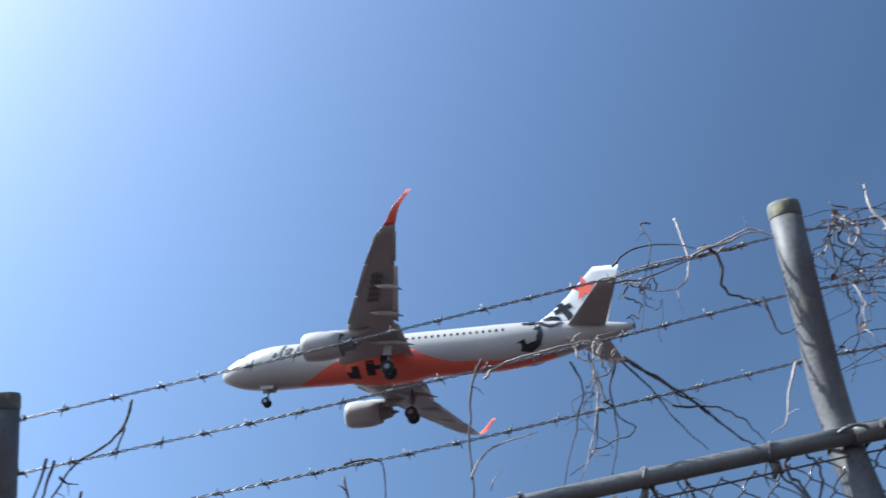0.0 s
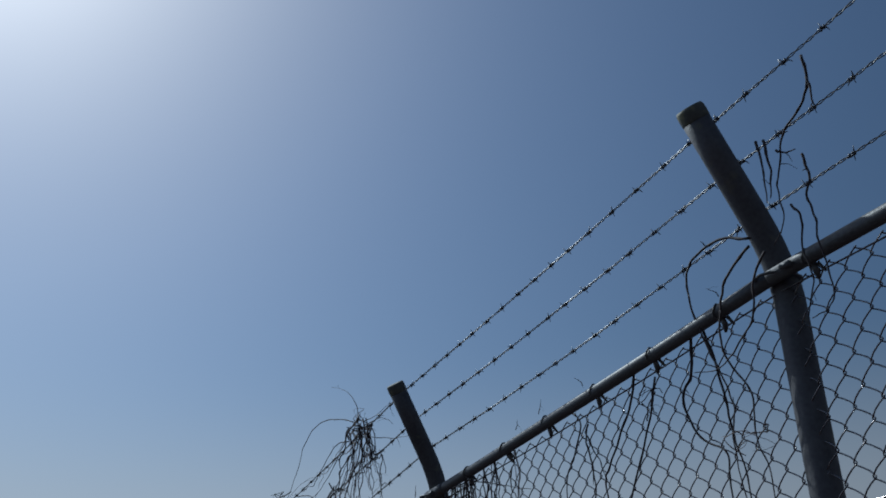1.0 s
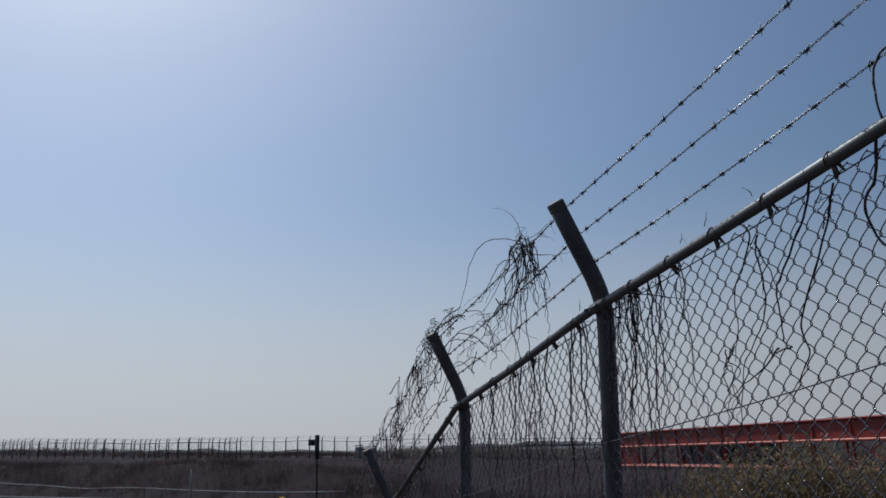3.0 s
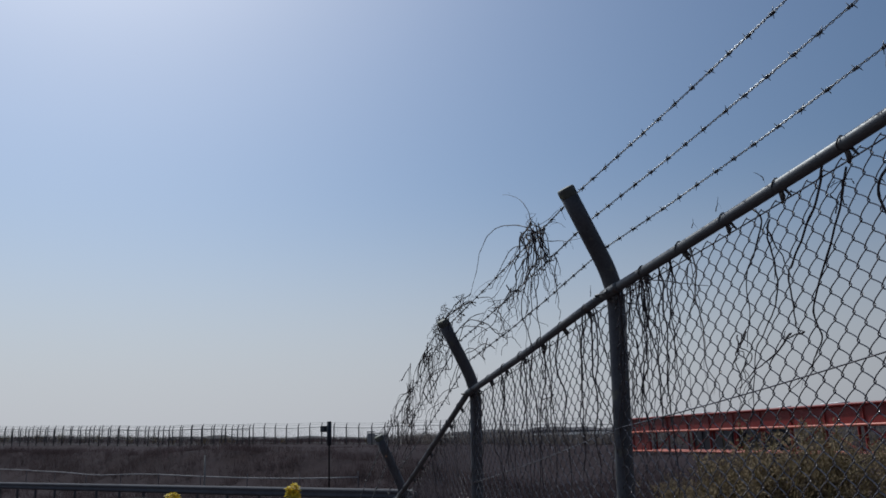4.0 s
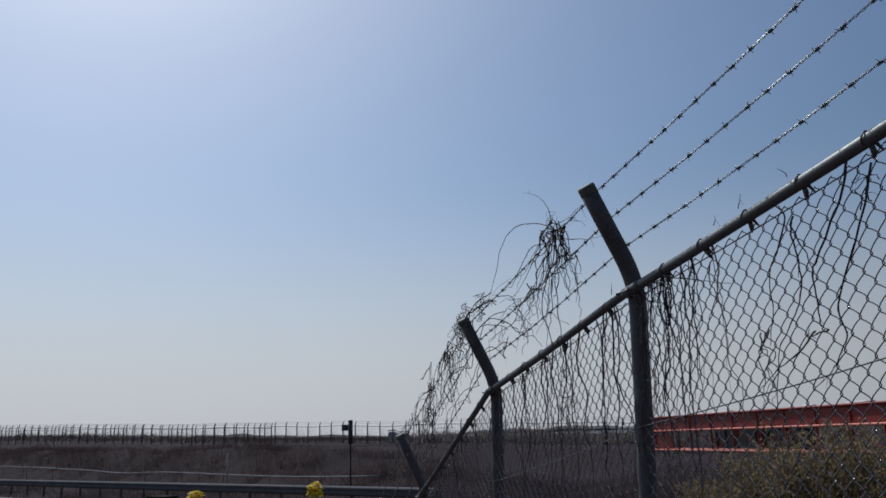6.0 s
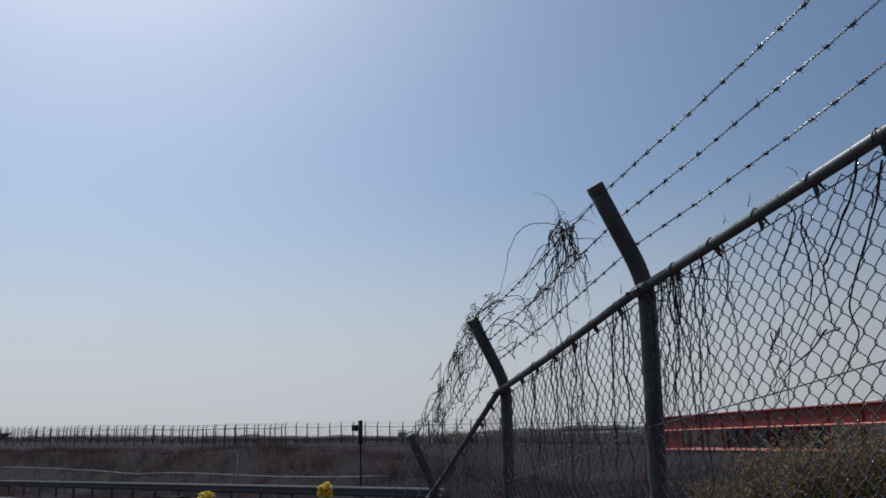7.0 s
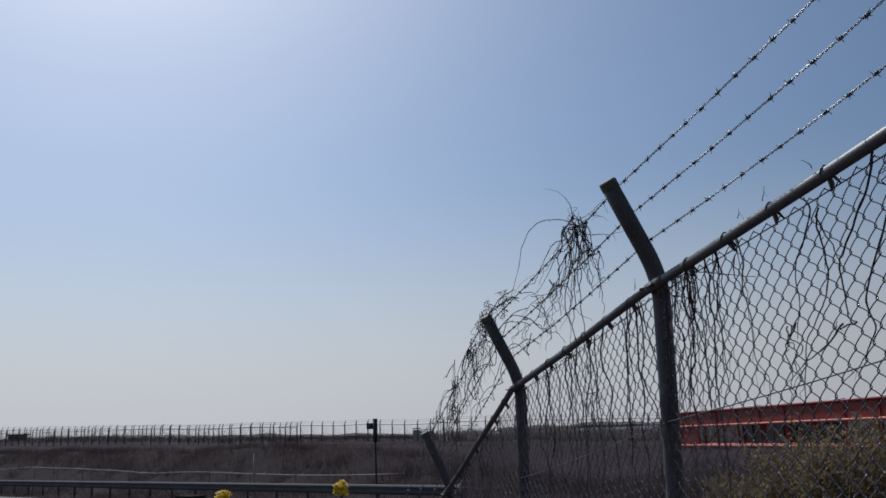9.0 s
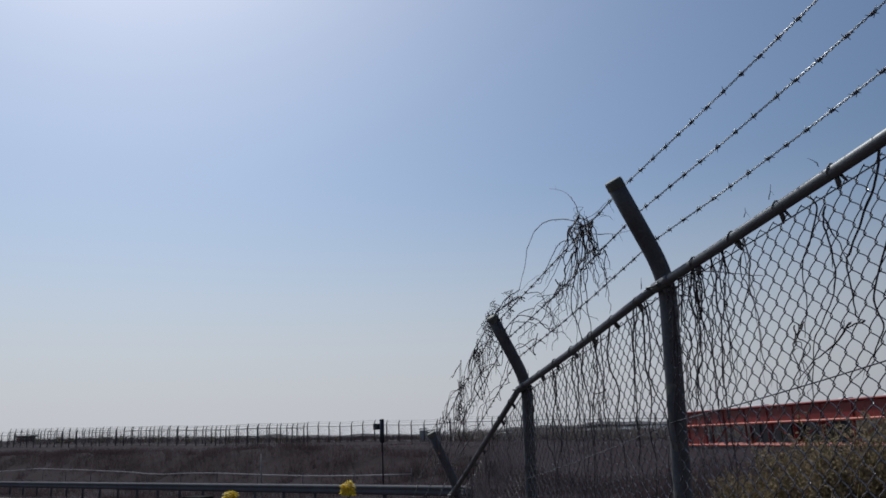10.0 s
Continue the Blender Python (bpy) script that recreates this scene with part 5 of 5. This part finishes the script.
v.stem([(0.9, -0.19, 0.3), (0.9, -0.19, 0.24), (0.91, -0.19, 0.22)], 0.0031, 0.0, 0.003)
v.stem([(1.01, -0.12, 0.18), (1.01, -0.11, 0.12), (1.03, -0.11, 0.08), (1.03, -0.1, 0.02), (1.04, -0.1, -0.03), (1.04, -0.09, -0.13), (1.06, -0.09, -0.18), (1.12, -0.08, -0.18)], 0.0034, 0.3, 0.004)
v.stem([(1.05, -0.15, 0.21), (1.03, -0.15, 0.19), (1.0, -0.15, 0.18)], 0.0034, 0.0, 0.003)
v.stem([(1.07, -0.12, 0.08), (1.06, -0.11, 0.04), (1.09, -0.09, -0.02), (1.09, -0.08, -0.09), (1.14, -0.06, -0.16), (1.15, -0.05, -0.2)], 0.0031, 0.0, 0.004)
v.curl(1.42, -0.04, -0.38, 3, 0.05, 0.0018, 0.9)

# climbing stems on the first panel: loops, hooks and hanging strands
v = Vine("pale dead vine strands looping between the barbed wires", 7)
v.stem([(0.40, -0.09, 0.1), (0.385, -0.08, 0.0), (0.39, -0.05, -0.12)], 0.0034, 0.1, 0.004)
v.stem([(0.40, -0.09, 0.13), (0.35, -0.1, 0.125), (0.31, -0.09, 0.10), (0.31, -0.06, -0.05)], 0.0030, 0.1, 0.004)
v.stem([(0.06, -0.14, 0.31), (0.09, -0.13, 0.24), (0.11, -0.11, 0.13), (0.115, -0.08, 0.0), (0.12, -0.04, -0.15), (0.10, -0.03, -0.4)], 0.0034, 0.0, 0.006)
v.stem([(0.06, -0.14, 0.25), (0.02, -0.15, 0.27), (-0.08, -0.16, 0.28), (-0.2, -0.16, 0.28)], 0.0034, 0.4, 0.006)
v.stem([(0.12, -0.09, 0.03), (0.08, -0.1, 0.08), (0.02, -0.1, 0.10), (-0.04, -0.11, 0.10)], 0.0030, 0.2, 0.004)
v.climb(0.1, 3, 0.6, 0.03, 0.0034, 0.2)
v = Vine("thick knot of bleached, sunlit-toned dead vines on the middle barbed wire", 8)
v.curl(-0.2, -0.15, 0.26, 4, 0.04, 0.0028, 0.6)
for c in ([(-0.14, -0.15, 0.24), (-0.16, -0.11, 0.19), (-0.13, -0.06, 0.12), (-0.08, -0.02, 0.01)],
          [(-0.19, -0.15, 0.23), (-0.19, -0.11, 0.16), (-0.16, -0.06, 0.08), (-0.11, -0.02, 0.0)],
          [(-0.19, -0.15, 0.26), (-0.19, -0.12, 0.19), (-0.18, -0.08, 0.12), (-0.16, -0.05, 0.06), (-0.1, -0.02, 0.03)],
          [(-0.24, -0.15, 0.22), (-0.22, -0.11, 0.17), (-0.22, -0.06, 0.1), (-0.19, -0.02, 0.01)],
          [(-0.16, -0.15, 0.3), (-0.16, -0.15, 0.26), (-0.19, -0.15, 0.23), (-0.21, -0.15, 0.29), (-0.26, -0.15, 0.3)]):
    v.stem(c, 0.0028, 0.6, 0.006)
for q in range(2):
    v.stem([(-0.26, -0.16, 0.21 + 0.01 * q), (-0.31, -0.14, 0.17), (-0.36, -0.12, 0.13 - 0.006 * q), (-0.42, -0.09, 0.07), (-0.47, -0.07, 0.01), (-0.5, -0.05, 0.0)], 0.0036, 0.0, 0.005)
v.stem([(-0.25, -0.16, 0.21), (-0.31, -0.12, 0.14), (-0.34, -0.09, 0.08), (-0.4, -0.05, 0.01)], 0.0028, 0.1, 0.005)
v.stem([(-0.34, -0.12, 0.09), (-0.43, -0.1, 0.08), (-0.48, -0.09, 0.05), (-0.51, -0.07, 0.01), (-0.52, -0.06, -0.01)], 0.0026, 0.1, 0.005)
v.hang(-0.2, -0.14, 0.24, 3, 0.3, 0.04, 0.0022, 0.5, 0.1)
v.climb(-0.1, 3, 0.5, 0.06, 0.003, 0.4)
v.climb(-0.3, 3, 0.5, 0.06, 0.003, 0.4)
v = Vine("looping dead vines round the top barbed wire near a post", 9)
v.stem([(-0.42, -0.19, 0.59), (-0.39, -0.19, 0.59), (-0.4, -0.19, 0.52), (-0.36, -0.19, 0.41), (-0.31, -0.19, 0.25)], 0.0024, 0.2, 0.004)
v.stem([(-0.29, -0.2, 0.46), (-0.34, -0.2, 0.5), (-0.42, -0.2, 0.5), (-0.51, -0.2, 0.46)], 0.0030, 0.2, 0.004)
v.stem([(-0.27, -0.2, 0.41), (-0.35, -0.2, 0.4), (-0.44, -0.2, 0.42), (-0.51, -0.2, 0.45)], 0.0026, 0.3, 0.004)
v.stem([(-0.48, -0.19, 0.59), (-0.48, -0.19, 0.52), (-0.47, -0.19, 0.42), (-0.43, -0.19, 0.36), (-0.36, -0.19, 0.37), (-0.28, -0.19, 0.44)], 0.0028, 0.8, 0.003)
v.stem([(-0.52, -0.2, 0.47), (-0.55, -0.18, 0.43), (-0.54, -0.15, 0.37), (-0.58, -0.12, 0.35), (-0.63, -0.1, 0.34)], 0.0050, 0.0, 0.007)
v.stem([(-0.62, -0.14, 0.32), (-0.62, -0.14, 0.27), (-0.62, -0.14, 0.21), (-0.66, -0.14, 0.21)], 0.0034, 0.1, 0.004)
v.stem([(-0.64, -0.1, 0.15), (-0.6, -0.09, 0.08), (-0.58, -0.07, 0.03), (-0.54, -0.06, 0.01)], 0.0030, 0.3, 0.004)
v.stem([(-0.5, -0.2, 0.46), (-0.57, -0.2, 0.46), (-0.63, -0.2, 0.48), (-0.67, -0.2, 0.47)], 0.0036, 1.0, 0.004)
v.stem([(-0.48, -0.2, 0.44), (-0.58, -0.2, 0.47), (-0.64, -0.2, 0.49), (-0.68, -0.2, 0.46), (-0.72, -0.2, 0.45)], 0.0030, 1.0, 0.004)
v.wind(-0.60, -0.30, 0.03, 2, 0.0030, 0.9, 0.014)
v.hang(-0.34, -0.2, 0.42, 2, 0.25, 0.05, 0.0024, 0.3)
v.curl(-0.34, -0.2, 0.42, 2, 0.05, 0.0024, 0.3)
v.climb(-0.55, 4, 0.45, 0.08, 0.0028, 0.3)

# dense growth behind the first post
v = Vine("dense brown dead vine thicket on the barbed wires", 10)
for f, n in ((0.03, 5), (0.31, 5), (0.61, 5)):
    v.wind(-2.3, -0.75, f, n, 0.0026, 0.3, 0.05)
for a, dz in ((-0.85, 0.48), (-1.0, 0.45), (-1.2, 0.45), (-1.5, 0.45)):
    v.hang(a, -0.18, dz, 12, 0.5, 0.08, 0.0022, 0.25)
    v.curl(a, -0.17, dz - 0.15, 7, 0.07, 0.0018, 0.25)
    v.leaves(a, -0.17, dz, 16, 0.12)
v.stem([(-0.93, -0.2, 0.25), (-0.95, -0.2, 0.38), (-0.93, -0.22, 0.47), (-0.95, -0.22, 0.54)], 0.0050, 0.9, 0.008)
v.climb(-0.95, 8, 0.5, 0.1, 0.003, 0.3)

# loose twigs sticking up from the top rail
v = Vine("short broken vine twigs on the top rail", 11)
for k in range(9):
    a = v.jr.uniform(-0.4, 4.9)
    s = v.jr.choice((-1, 1))
    L = v.jr.uniform(0.02, 0.06)
    v.stem([(a, -0.06, 0.01), (a + s * 0.01, -0.06, 0.01 + L * 0.5), (a + s * 0.03, -0.07, 0.01 + L)], 0.0018, 0.1, 0.004, 4)
